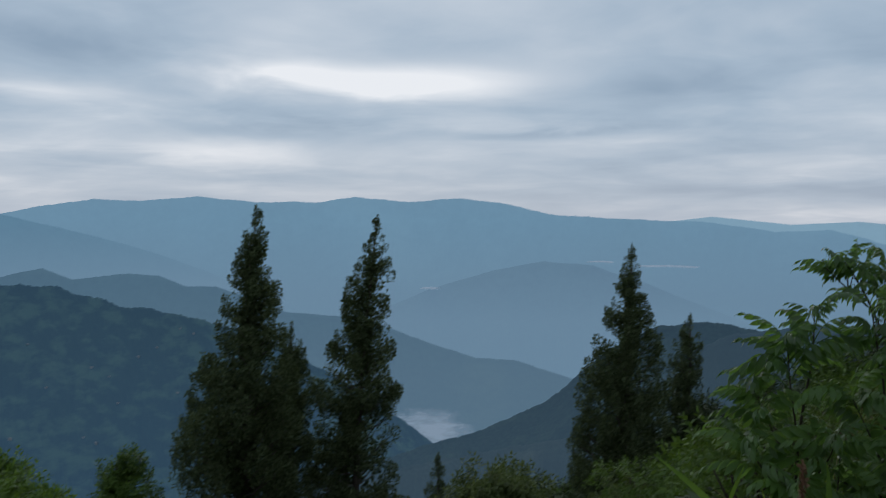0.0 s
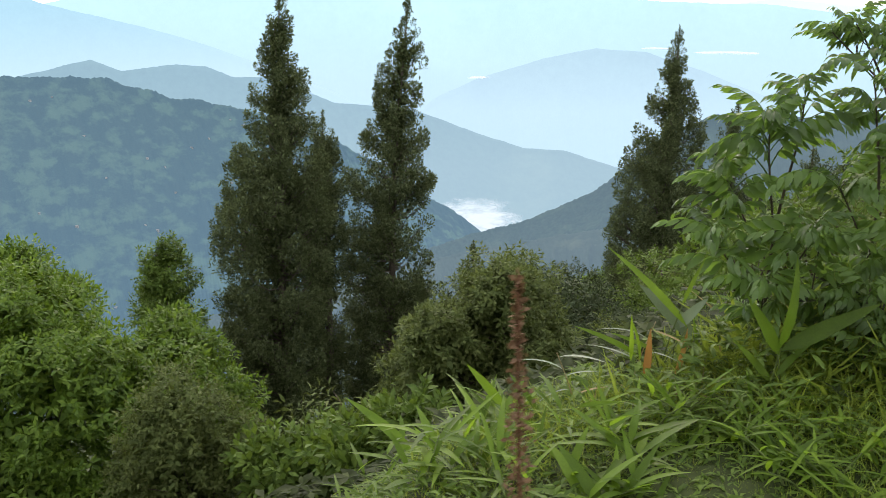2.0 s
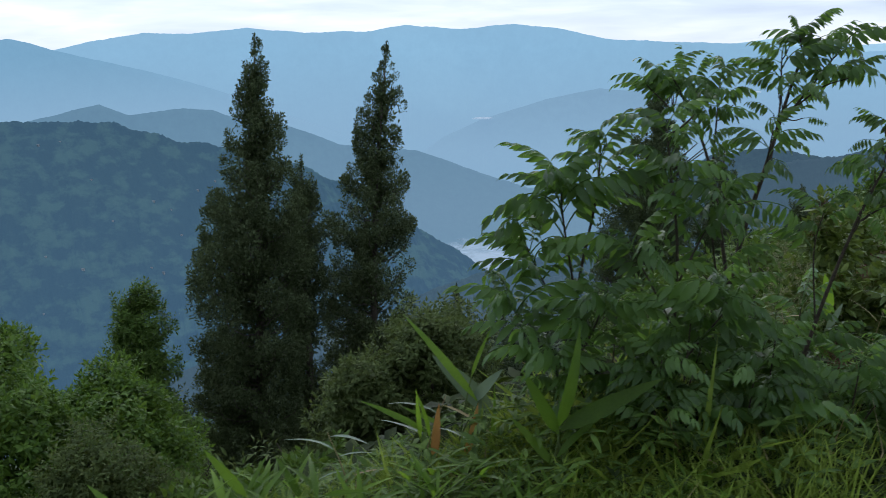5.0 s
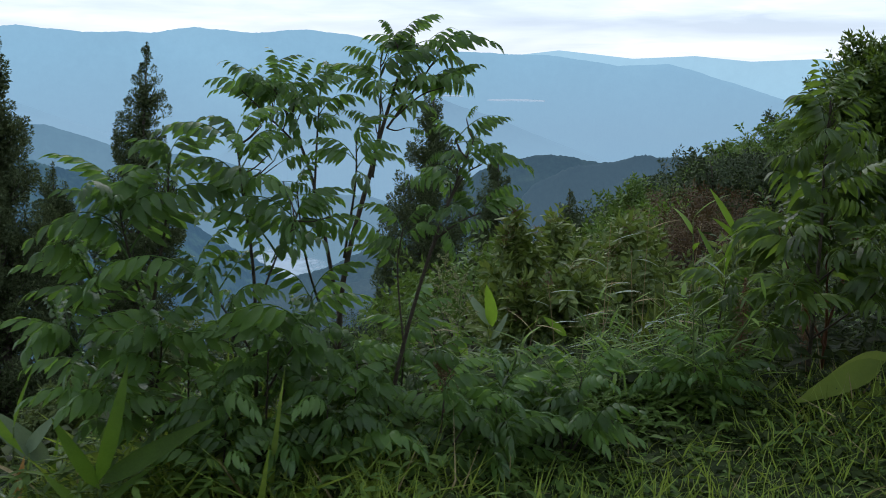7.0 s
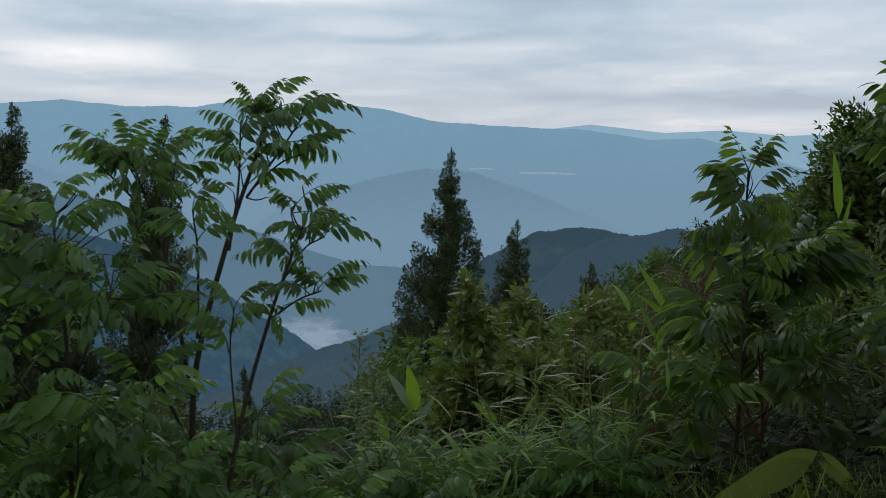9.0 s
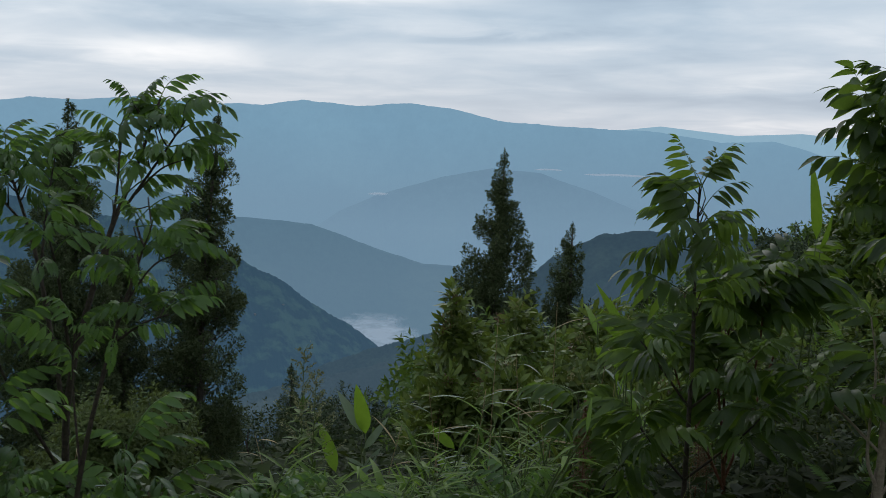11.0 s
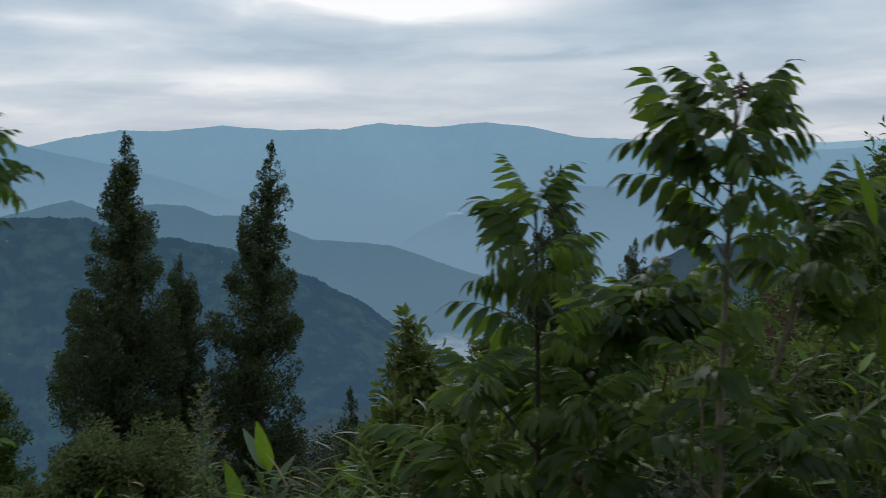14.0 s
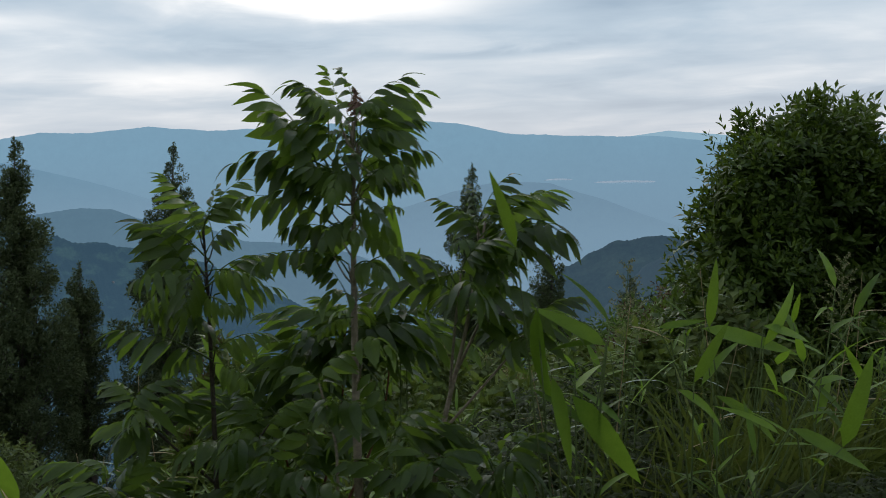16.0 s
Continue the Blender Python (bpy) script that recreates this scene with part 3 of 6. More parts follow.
def cypress(x, y, profile, label, seed, tufts, gaps=0.36, spray=0.14):
    """profile: rows of height and of where the crown begins and ends across it."""
    rng = np.random.default_rng(seed)
    prof = np.array(profile, float)
    order = np.argsort(prof[:, 0])
    hz, xl, xr = prof[order, 0], prof[order, 1], prof[order, 2]
    top, bot = hz[-1], hz[0]
    g = base_at(x, y)
    tree = thing("cypress_tree", g, label, "tree", "cypresses on the slope")
    wood, crown = Bag(), Bag()
    tip_x = (xl[-1] + xr[-1]) / 2
    zs = np.linspace(0, 1, 9)
    axis_x = x + (tip_x - x) * zs ** 1.5 + 0.05 * np.sin(zs * 9 + seed)
    heights = g[2] + (top - g[2]) * zs
    wood.put(*tube(np.stack([axis_x - x, 0.05 * np.sin(zs * 7), heights - g[2]], 1), 0.24, 0.012, 8))

    # candidate heights, more of them where the crown is wide
    grid = np.linspace(bot, top - 0.05, 400)
    wide = (np.interp(grid, hz, xr) - np.interp(grid, hz, xl)) / 2
    share = np.cumsum(wide ** 0.8 + 0.16)
    z = np.interp(rng.random(tufts), share / share[-1], grid)
    a = rng.uniform(0, 2 * math.pi, tufts)
    half = (np.interp(z, hz, xr) - np.interp(z, hz, xl)) / 2
    mid = (np.interp(z, hz, xr) + np.interp(z, hz, xl)) / 2
    swell = np.array([noise.noise(Vector((1.6 * math.cos(t), 1.6 * math.sin(t) + seed * 2.3, h * 0.85))) for t, h in zip(a, z)])
    f = np.where(rng.random(tufts) < 0.72, rng.uniform(0.80, 1.03, tufts), rng.uniform(0.25, 0.8, tufts)) * (0.98 + 0.16 * swell)
    out = np.stack([np.cos(a), np.sin(a), np.zeros(tufts)], 1)
    tip = np.stack([mid - x + np.cos(a) * half * f, np.sin(a) * half * f, z - g[2]], 1)
    hole = np.array([noise.noise(Vector((p[0] * 0.75, p[1] * 0.75, p[2] * 0.95)) + Vector((seed * 3.1, 0, 0))) for p in tip])
    keep = hole > -gaps
    tip, out, half, mid = tip[keep], out[keep], half[keep], mid[keep]
    n = len(tip)
    long = np.clip(0.20 + 0.34 * half, 0.24, 0.85) * rng.uniform(0.7, 1.25, n)
    way = unit(out * rng.uniform(0.45, 1.25, (n, 1)) + np.array([0, 0, 1.0]) + rng.normal(0, 0.22, (n, 3)))
    foot = tip - way * long[:, None]
    # boughs from the trunk to every third tuft
    for i in range(0, n, 3):
        lower = foot[i][2] - 0.35 * half[i]
        root = np.array([np.interp(lower + g[2], heights, axis_x) - x, 0, lower])
        sag = (root + foot[i]) / 2 - np.array([0, 0, 0.08 * half[i]])
        wood.put(*tube(np.array([root, sag, foot[i], (foot[i] + tip[i]) / 2]), 0.014 + 0.012 * half[i], 0.004, 3))
    # every tuft is a flame of small flat sprays
    for i in range(n):
        m = int((40 + 96 * min(1.0, long[i])) * (1.0 if out[i][1] < 0.35 else 0.6))
        s = rng.random(m) ** 0.8
        e1 = unit(np.cross(way[i], rng.normal(size=3)))
        e2 = np.cross(way[i], e1)
        t = rng.uniform(0, 2 * math.pi, m)
        ring = e1 * np.cos(t)[:, None] + e2 * np.sin(t)[:, None]
        r = 0.36 * long[i] * np.sin(np.pi * np.clip(0.12 + 0.88 * s, 0, 1)) ** 0.8 * rng.random(m) ** 0.5
        p = foot[i] + way[i] * (s * long[i])[:, None] + ring * r[:, None]
        p[:, 2] = np.minimum(p[:, 2], top - g[2])
        along = way[i] * rng.uniform(0.2, 1.0, (m, 1)) + ring * rng.uniform(0.2, 1.0, (m, 1)) + np.array([0, 0, 1.0]) * rng.uniform(-0.9, 0.6, (m, 1))
        fine = min(1.0, 0.55 + 0.3 * half[i])
        if half[i] > 0.5:
            q = foot[i] + (np.array([mid[i] - x, 0, foot[i][2] - 0.2]) - foot[i]) * (rng.random((14, 1)) * 0.75) + rng.normal(0, 0.10, (14, 3))
            crown.add(SCALE_SPRAY, q, rng.normal(size=(14, 3)) + np.array([0, 0, 0.4]), rng.normal(size=(14, 3)), rng.uniform(0.18, 0.30, 14))
        crown.add(SCALE_SPRAY, p, along, rng.normal(size=(m, 3)), rng.uniform(0.6, 1.2, m) * spray * fine)
    # leader
    k = 130
    lead = np.stack([np.interp(np.linspace(top - 1.1, top, k), heights, axis_x) - x, np.zeros(k), np.linspace(top - 1.1, top + 0.02, k) - g[2]], 1)
    lead[:, :2] += rng.normal(0, 1, (k, 2)) * np.linspace(0.08, 0.012, k)[:, None]
    crown.add(SCALE_SPRAY, lead, sphere_dirs(rng, k) + np.array([0, 0, 0.9]), rng.normal(size=(k, 3)), rng.uniform(0.06, 0.13, k))
    wood.make("trunk", M_CYPRESS_BARE, tree)
    crown.make("crown", M_CYPRESS, tree)
    return tree


cypress(-6.2, 30, [(2.46, -5.52, -5.42), (2.1, -5.72, -5.22), (1.48, -6.05, -5.01), (0.54, -6.31, -4.91), (-0.42, -6.62, -4.58), (-1.4, -6.93, -4.48), (-2.4, -7.17, -4.25), (-3.4, -7.82, -4.11), (-4.4, -8.41, -3.98),
                   (-5.5, -8.39, -3.96), (-6.5, -8.43, -4.16), (-8.7, -8.46, -4.26), (-9.9, -8.49, -4.38), (-12.2, -8.34, -4.6), (-14, -7.6, -5.5)],
        "tall dark green cypress with a dense spire crown", 3, 1450, 0.17)
cypress(-4.9, 32.6, [(-1.95, -4.78, -4.66), (-2.6, -5.15, -4.3), (-3.6, -5.6, -4.0), (-5.0, -5.9, -3.9), (-7.0, -6.0, -3.95), (-10, -5.9, -4.1), (-14, -5.7, -4.3)],
        "slimmer grey-green cypress growing against a taller one", 4, 520, 0.42)
cypress(-2.75, 34.2, [(2.18, -1.6, -1.5), (1.75, -1.85, -1.38), (1.3, -2.06, -1.22), (0.5, -2.25, -1.0), (-0.3, -2.75, -0.78), (-1.4, -3.0, -0.9), (-1.9, -3.02, -1.1), (-2.9, -3.5, -0.82), (-4.1, -4.2, -0.4), (-4.6, -4.35, -0.26), (-5.7, -4.5, -0.6),
                      (-6.5, -4.7, -0.65), (-7.4, -4.45, -0.75), (-8.9, -4.64, -0.6), (-10.4, -4.78, -0.77), (-12.4, -4.9, -1.28), (-14.5, -4.4, -2.0)],
        "ragged dark cypress with gaps between its boughs", 5, 1250, 0.08)
cypress(0.9, 36, [(-7.9, 0.85, 0.98), (-8.6, 0.65, 1.25), (-9.8, 0.3, 1.4), (-12, 0.0, 1.7), (-15, 0.1, 1.7)],
        "young dark cypress beside the ragged one", 6, 200, 0.3)
cypress(9.6, 40.2, [(0.92, 10.0, 10.14), (0.5, 9.78, 10.3), (-0.1, 9.54, 10.5), (-1.35, 9.04, 10.83), (-2.6, 8.66, 11.16), (-3.9, 8.25, 11.5), (-5.0, 7.62, 11.77), (-6.2, 7.42, 11.9), (-7.9, 7.22, 12.0), (-9.2, 7.1, 12.0), (-12, 7.3, 11.8)],
        "dark conical cypress with evenly tapering crown", 7, 1150, 0.20)
cypress(14.3, 46.2, [(-2.96, 14.5, 14.66), (-3.4, 14.2, 14.85), (-3.9, 13.88, 15.02), (-5.1, 13.45, 15.33), (-6.3, 13.2, 15.2), (-8.5, 13.0, 15.3), (-11, 13.1, 15.3)],
        "slender dark cypress standing beyond the conical one", 8, 330, 0.26)
cypress(19.05, 47.5, [(-5.5, 19.0, 19.12), (-5.9, 18.75, 19.35), (-6.3, 18.5, 19.53), (-7.3, 18.31, 19.72), (-8.6, 18.25, 19.87), (-10, 18.2, 19.9)],
        "small dark cypress on the spur", 9, 190, 0.4)


# ---- leafy shrubs and round trees ----
def crown_bag(rng, lobes, clusters, per, leaf, size, spread=0.9, shape=SHRUB_LEAF, shell=0.55, up=0.35, bag=None, stalk=1.7, leaves=8):
    """Leafy sprigs over a few rounded lobes (x, y, z, rx, ry, rz): leaves set spirally along each, small at its tip."""
    bag = bag or Bag()
    lob = np.array(lobes, float)
    w = lob[:, 3] * lob[:, 4] * lob[:, 5]
    count = int(0.8 * clusters * per / leaves)
    pick = rng.choice(len(lob), count, p=w ** 0.7 / (w ** 0.7).sum())
    d = sphere_dirs(rng, count)
    low = d[:, 2] < -0.45
    d[low, 2] *= -1
    r = (shell + (1.05 - shell) * rng.random((count, 1)) ** 0.55) * (1 + 0.16 * np.sin(d[:, :1] * 5 + pick[:, None]) * np.cos(d[:, 1:2] * 6 + d[:, 2:] * 4))
    c = lob[pick, :3] + d * r * lob[pick, 3:]
    rough = np.array([noise.noise(Vector(q) * (0.20 / leaf)) for q in c])
    c = (c + d * (rough * leaf * 2.2)[:, None])[rough > -0.24]
    d = d[rough > -0.24]
    count = len(c)
    axis = unit(d * rng.uniform(0.4, 1.1, (count, 1)) + np.array([0, 0, up]) + rng.normal(0, 0.25, (count, 3)))
    e1 = unit(np.cross(axis, rng.normal(size=(count, 3))))
    e2 = np.cross(axis, e1)
    long = leaf * stalk * rng.uniform(0.6, 1.3, (count, 1))
    turn = rng.uniform(0, 6.28, (count, 1))
    for k in range(leaves):
        s = k / (leaves - 1)
        t = turn + 2.4 * k + rng.normal(0, 0.3, (count, 1))
        side = e1 * np.cos(t) + e2 * np.sin(t)
        along = side * spread * (1.05 - 0.75 * s ** 2) + axis * (0.25 + 0.75 * s) - np.array([0, 0, 0.22])
        at = c + axis * long * (s - 0.75) + side * leaf * 0.06
        bag.add(shape, at, along, axis + rng.normal(0, 0.25, (count, 3)), leaf * (1.30 - 0.42 * s) * rng.uniform(1 - size, 1 + size, count))
    return bag


def limbs(rng, lobes, foot, r0):
    """Lines of the limbs that carry the lobes, with their radius."""
    out = []
    for i, (x, y, z, rx, ry, rz) in enumerate(lobes):
        end = np.array([x, y, z + rz * 0.4])
        mid = (np.array(foot) + end) / 2 + rng.normal(0, 0.08, 3) * max(rx, 0.4)
        out.append(([foot, mid, end], r0 * 0.8, r0 * 0.2, 5, 6))
        for _ in range(3):
            q = np.array([x, y, z]) + sphere_dirs(rng, 1)[0] * np.array([rx, ry, rz]) * 0.85
            out.append(([mid, (mid + q) / 2 + rng.normal(0, 0.04, 3), q], r0 * 0.35, r0 * 0.08, 4, 4))
    return out


def shrub(name, x, y, lobes, label, category, mat, seed, clusters, per=6, leaf=0.10, shape=SHRUB_LEAF, group="", stem=M_STEM, spread=0.9, up=0.35, r0=0.05, shell=0.5):
    """lobes are given in place; the thing's foot is on the ground at x, y."""
    rng = np.random.default_rng(seed)
    g = base_at(x, y)
    ob = thing(name, g, label, category, group)
    lob = [(a - x, b - y, c - g[2], *r) for a, b, c, *r in lobes]
    for pts, ra, rb, sides, steps in limbs(rng, lob, (0, 0, 0), r0):
        mesh_object("branch", *tube(bent(pts, steps), ra, rb, sides), stem, ob)
    leafage = crown_bag(rng, lob, clusters, per, leaf, 0.3, spread, shape, shell, up)
    if clusters > 900:
        inner = [(*q[:3], *(0.7 * v for v in q[3:])) for q in lob]
        crown_bag(rng, inner, clusters // 4, per, leaf * 1.7, 0.3, spread, FAR_LEAF, 0.3, up, leafage)
    leafage.make("foliage", mat, ob)
    return ob


# bushes on the slope below the verge
shrub("bush", -4.9, 10.8, [(-5.6, 11.2, -3.1, 1.5, 1.3, 1.2), (-4.5, 10.6, -3.6, 1.4, 1.2, 1.1), (-3.6, 11.6, -4.1, 1.1, 1.1, 1.0), (-6.6, 11.6, -2.9, 1.2, 1.2, 1.2), (-5.0, 10.2, -4.6, 1.7, 1.2, 0.9), (-4.2, 9.8, -5.3, 1.6, 1.1, 0.9), (-5.8, 10.0, -5.4, 1.6, 1.1, 0.9)],
      "bright green leafy bush on the slope", "bush", M_BUSH, 21, 9000, 7, 0.095, FAR_LEAF, group="bushes on the slope")
shrub("bush", -3.4, 12.7, [(-3.5, 12.7, -4.1, 0.8, 0.8, 1.0), (-2.9, 12.4, -4.8, 0.8, 0.8, 0.9)],
      "yellow-green bush with leafy tips", "bush", M_BUSH, 22, 2400, 7, 0.10, FAR_LEAF, group="bushes on the slope")
shrub("bush", -5.9, 13.0, [(-6.0, 12.9, -2.7, 0.55, 0.5, 0.75), (-5.4, 12.8, -3.2, 0.6, 0.5, 0.7), (-6.8, 13.2, -2.9, 0.8, 0.6, 0.8), (-7.8, 13.4, -3.0, 0.9, 0.7, 0.9)],
      "feathery yellow-green bush with upright shoots", "bush", M_BUSH, 23, 2200, 7, 0.105, FAR_LEAF, group="bushes on the slope", up=0.8)
shrub("bush", -2.1, 9.3, [(-2.2, 9.2, -3.55, 0.75, 0.7, 0.95), (-1.7, 9.4, -4.1, 0.7, 0.7, 0.8), (-2.6, 9.3, -4.4, 0.7, 0.6, 0.8), (-2.0, 9.1, -4.9, 1.0, 0.8, 0.8)],
      "grey-green small-leaved bush on the slope", "bush", M_GREY, 24, 4200, 7, 0.066, FAR_LEAF, group="bushes on the slope")
shrub("bush", 1.6, 10.6, [(1.9, 10.8, -2.5, 0.9, 0.8, 1.0), (1.1, 10.3, -3.1, 0.9, 0.8, 0.8), (2.4, 10.8, -3.2, 0.6, 0.6, 0.7), (1.7, 10.1, -3.7, 1.1, 0.8, 0.8)],
      "grey-green rounded bush with pale leaf tips", "bush", M_GREY, 25, 5600, 7, 0.07, FAR_LEAF, group="bushes on the slope")
shrub("bush", -0.6, 9.0, [(-0.6, 9.0, -3.9, 0.8, 0.7, 0.6), (0.3, 8.6, -3.4, 0.6, 0.6, 0.5), (0.9, 8.2, -2.9, 0.5, 0.5, 0.45)],
      "low leafy bush on the slope", "bush", M_SHRUB, 26, 1000, 6, 0.14, PLAIN_LEAF, group="bushes on the slope")
shrub("bush", 1.9, 10.0, [(1.8, 9.9, -1.95, 0.55, 0.5, 0.6), (1.1, 9.7, -2.4, 0.6, 0.5, 0.5), (2.15, 9.7, -2.8, 0.5, 0.5, 0.5)],
      "leafy bush with drooping pale sprays", "bush", M_GREY, 27, 2700, 7, 0.07, FAR_LEAF, group="bushes on the slope")
shrub("conifer_tree", -9.2, 27, [(-9.0, 27, -6.1, 0.5, 0.5, 0.6), (-9.2, 27, -7.0, 1.0, 0.9, 1.0), (-9.25, 27, -8.4, 1.25, 1.1, 1.3), (-9.3, 27, -10.6, 1.5, 1.3, 1.6)],
      "small dense green conifer below the tall cypresses", "tree", M_SHRUB, 28, 4200, 6, 0.13, SPRAY, up=0.7, r0=0.12)

# tall leafy herbs with drooping pointed leaves at the edge of the slope
for i, (x, y, top, w) in enumerate([(5.5, 7.35, 0.42, 0.28), (6.15, 8.3, 0.18, 0.40), (5.42, 6.75, -0.10, 0.20), (6.4, 6.95, -0.12, 0.42), (6.7, 7.7, 0.16, 0.45), (5.85, 6.7, 0.05, 0.36),
                                    (7.1, 8.6, 0.10, 0.5), (7.7, 9.5, -0.35, 0.6), (7.0, 6.6, -0.10, 0.45), (7.7, 7.4, 0.05, 0.5), (8.4, 8.4, 0.05, 0.6), (9.2, 7.0, 0.55, 0.5), (8.5, 6.6, 0.45, 0.45)]):
    g = float(ground_z(x, y))
    h = top - g
    herb = shrub("leafy_herb", x, y, [(x, y, top - 0.20, w * 0.30, w * 0.30, 0.22), (x + 0.05, y, top - h * 0.35, w * 0.7, w * 0.7, h * 0.22), (x - 0.06, y + 0.05, top - h * 0.65, w, w, h * 0.25)],
                 ("tall green herb with pointed leaves and budding tips" if i % 3 else "tall yellowish herb with reddish young leaves"), "plant", M_GREY if i % 4 == 3 else M_HERB, 40 + i, 270, 6, 0.105, SHRUB_LEAF,
                 "tall herbs", M_CANE, r0=0.016)
    pick = np.random.default_rng(440 + i)
    for k in range(3):
        at = np.array([pick.uniform(-0.5, 0.5) * w, pick.uniform(-0.5, 0.5) * w, h - 0.02 - 0.11 * k]) if k else np.array([0, 0, h])
        bud = Bag()
        n = 110
        bud.add(FAR_LEAF, at + pick.normal(0, 1, (n, 3)) * np.array([0.034, 0.034, 0.03]), sphere_dirs(pick, n) + np.array([0, 0, 0.8]), pick.normal(size=(n, 3)), pick.uniform(0.012, 0.03, n))
        tagged(bud.make("bud_head", M_BUD if (i + k) % 2 else M_RED, herb), kind="stuff")

# dark broadleaf tree at the verge
shrub("broadleaf_tree", 11.4, 10.3, [(11.15, 10.14, 0.84, 0.90, 0.96, 1.25), (11.6, 10.2, 1.0, 0.75, 0.8, 1.1), (10.75, 10.0, 1.15, 0.62, 0.6, 0.85), (10.41, 9.78, 0.14, 0.74, 0.84, 0.96), (12.15, 10.02, 0.56, 0.96, 0.96, 1.02), (9.87, 9.54, -0.7, 0.78, 0.84, 0.96), (11.19, 9.66, -0.82, 1.56, 1.2, 1.08), (12.75, 9.78, -0.46, 1.32, 1.2, 1.2)],
      "dense dark green broadleaf tree with upright glossy leaves", "tree", M_DARK, 30, 10500, 7, 0.10, FAR_LEAF, "", M_STEM, 0.6, 0.8, 0.09, 0.42)


# woods and scrub farther down the hillside
def wood_tree(seed, mat, tall, wide, label, leaf=0.36, clusters=420, name="hill_tree", shape=FAR_LEAF):
    rng = np.random.default_rng(seed)
    lob = [(rng.uniform(-0.35, 0.35) * wide, rng.uniform(-0.35, 0.35) * wide, tall * f, wide * rng.uniform(0.38, 0.6), wide * rng.uniform(0.38, 0.6), tall * rng.uniform(0.16, 0.24)) for f in (0.45, 0.55, 0.62, 0.72, 0.82, 0.5)]
    ob = thing(name, (0, 0, 0), label, "tree" if tall > 2.5 else "bush", "trees on the hillside" if tall > 2.5 else "scrub on the hillside")
    wood = Bag()
    for pts, ra, rb, sides, steps in limbs(rng, lob, (0, 0, 0), 0.02 * tall + 0.02):
        wood.put(*tube(bent(pts, 2), ra, rb, 3))
    wood.make("trunk", M_STEM, ob)
    crown_bag(rng, lob, int(clusters * 1.5), 5, leaf * 0.7, 0.35, 0.9, shape, 0.5).make("crown", mat, ob)
    return ob


WOODS = [wood_tree(61, M_WOODS, 5.5, 3.6, "dark round-crowned tree among the hillside woods"), wood_tree(62, M_WOODS, 4.2, 3.0, "dark bushy tree among the hillside woods"),
         wood_tree(63, M_SHRUB, 4.6, 3.2, "green round-crowned tree on the hillside")]
SCRUB = [wood_tree(64, M_SHRUB, 1.7, 1.9, "green shrub on the hillside", 0.17, 330, "hill_shrub"), wood_tree(65, M_GREY, 1.5, 1.8, "grey-green shrub on the hillside", 0.17, 330, "hill_shrub", FAR_NARROW),
         wood_tree(66, M_BUSH, 1.6, 1.7, "yellow-green shrub on the hillside", 0.17, 330, "hill_shrub")]
RUSSET = wood_tree(67, M_RUSSET, 1.9, 2.4, "reddish brown shrub on the hillside", 0.18, 360, "hill_shrub", FAR_NARROW)
rng = np.random.default_rng(77)


def plant_out(protos, spots):
    for k, (x, y, s) in enumerate(spots):
        m = Matrix.Translation(base_at(x, y, 0.12)) @ pose(0, 0, 0, 0, 0, rng.uniform(0, 360)) @ Matrix.Diagonal((s, s, s * rng.uniform(0.9, 1.1), 1))
        proto = protos[k % len(protos)]
        if not proto.get("placed"):
            proto["placed"] = True
            proto.matrix_basis = m
        else:
            made = copy_thing(proto, m)
            made.scale = m.to_scale()


spots = []
for y in np.arange(42, 60, 5.5):
    for x in np.arange(-20, 34, 4.2):
        if -3.5 < x - 4 < 0.55 * y and y > 44 or x < -8 or x > 8:
            spots.append((x + rng.uniform(-1.6, 1.6), y + rng.uniform(-2, 2), rng.uniform(0.8, 1.15)))
spots = [s for s in spots if not (s[0] < 14 and s[1] < 46 and s[0] > -8) and s[0] < 0.62 * s[1]]
plant_out(WOODS, spots)
spots = []
for y in np.arange(12.5, 41, 3.0):
    for x in np.arange(-12, 26, 2.9):
        px, py = x + rng.uniform(-0.9, 0.9), y + rng.uniform(-1, 1)
        if px < 0.62 * py + 1 and px > -0.42 * py - 1 and not (px < 2.4 and 13 < py < 34):
            spots.append((px, py, rng.uniform(0.95, 1.4) * (1.3 if py > 24 else 1.0)))
plant_out(SCRUB, spots)
plant_out([RUSSET], [(11.3, 18.2, 1.0), (13.0, 19.5, 1.1), (10.4, 17.0, 0.9), (14.5, 21.5, 1.2), (12.2, 16.5, 0.8)])
plant_out(WOODS, [(17.5, 27.0, 0.62), (20.0, 29.5, 0.7), (22.5, 31.0, 0.8), (24.5, 33.0, 0.85), (19.0, 26.0, 0.55), (21.5, 27.5, 0.75), (24.0, 29.0, 0.9), (15.8, 25.0, 0.5)])


DENSE = [wood_tree(68, M_WOODS, 2.6, 2.6, "dark dense thicket tree on the slope", 0.14, 1900), wood_tree(69, M_SHRUB, 2.4, 2.4, "dark green thicket tree on the slope", 0.14, 1900)]


def crowns_at(protos, tall, spots):
    """Trees whose crowns reach a given height."""
    for k, (x, y, top) in enumerate(spots):
        plant_out([protos[k % len(protos)]], [(x, y, (top - float(ground_z(x, y))) / tall)])


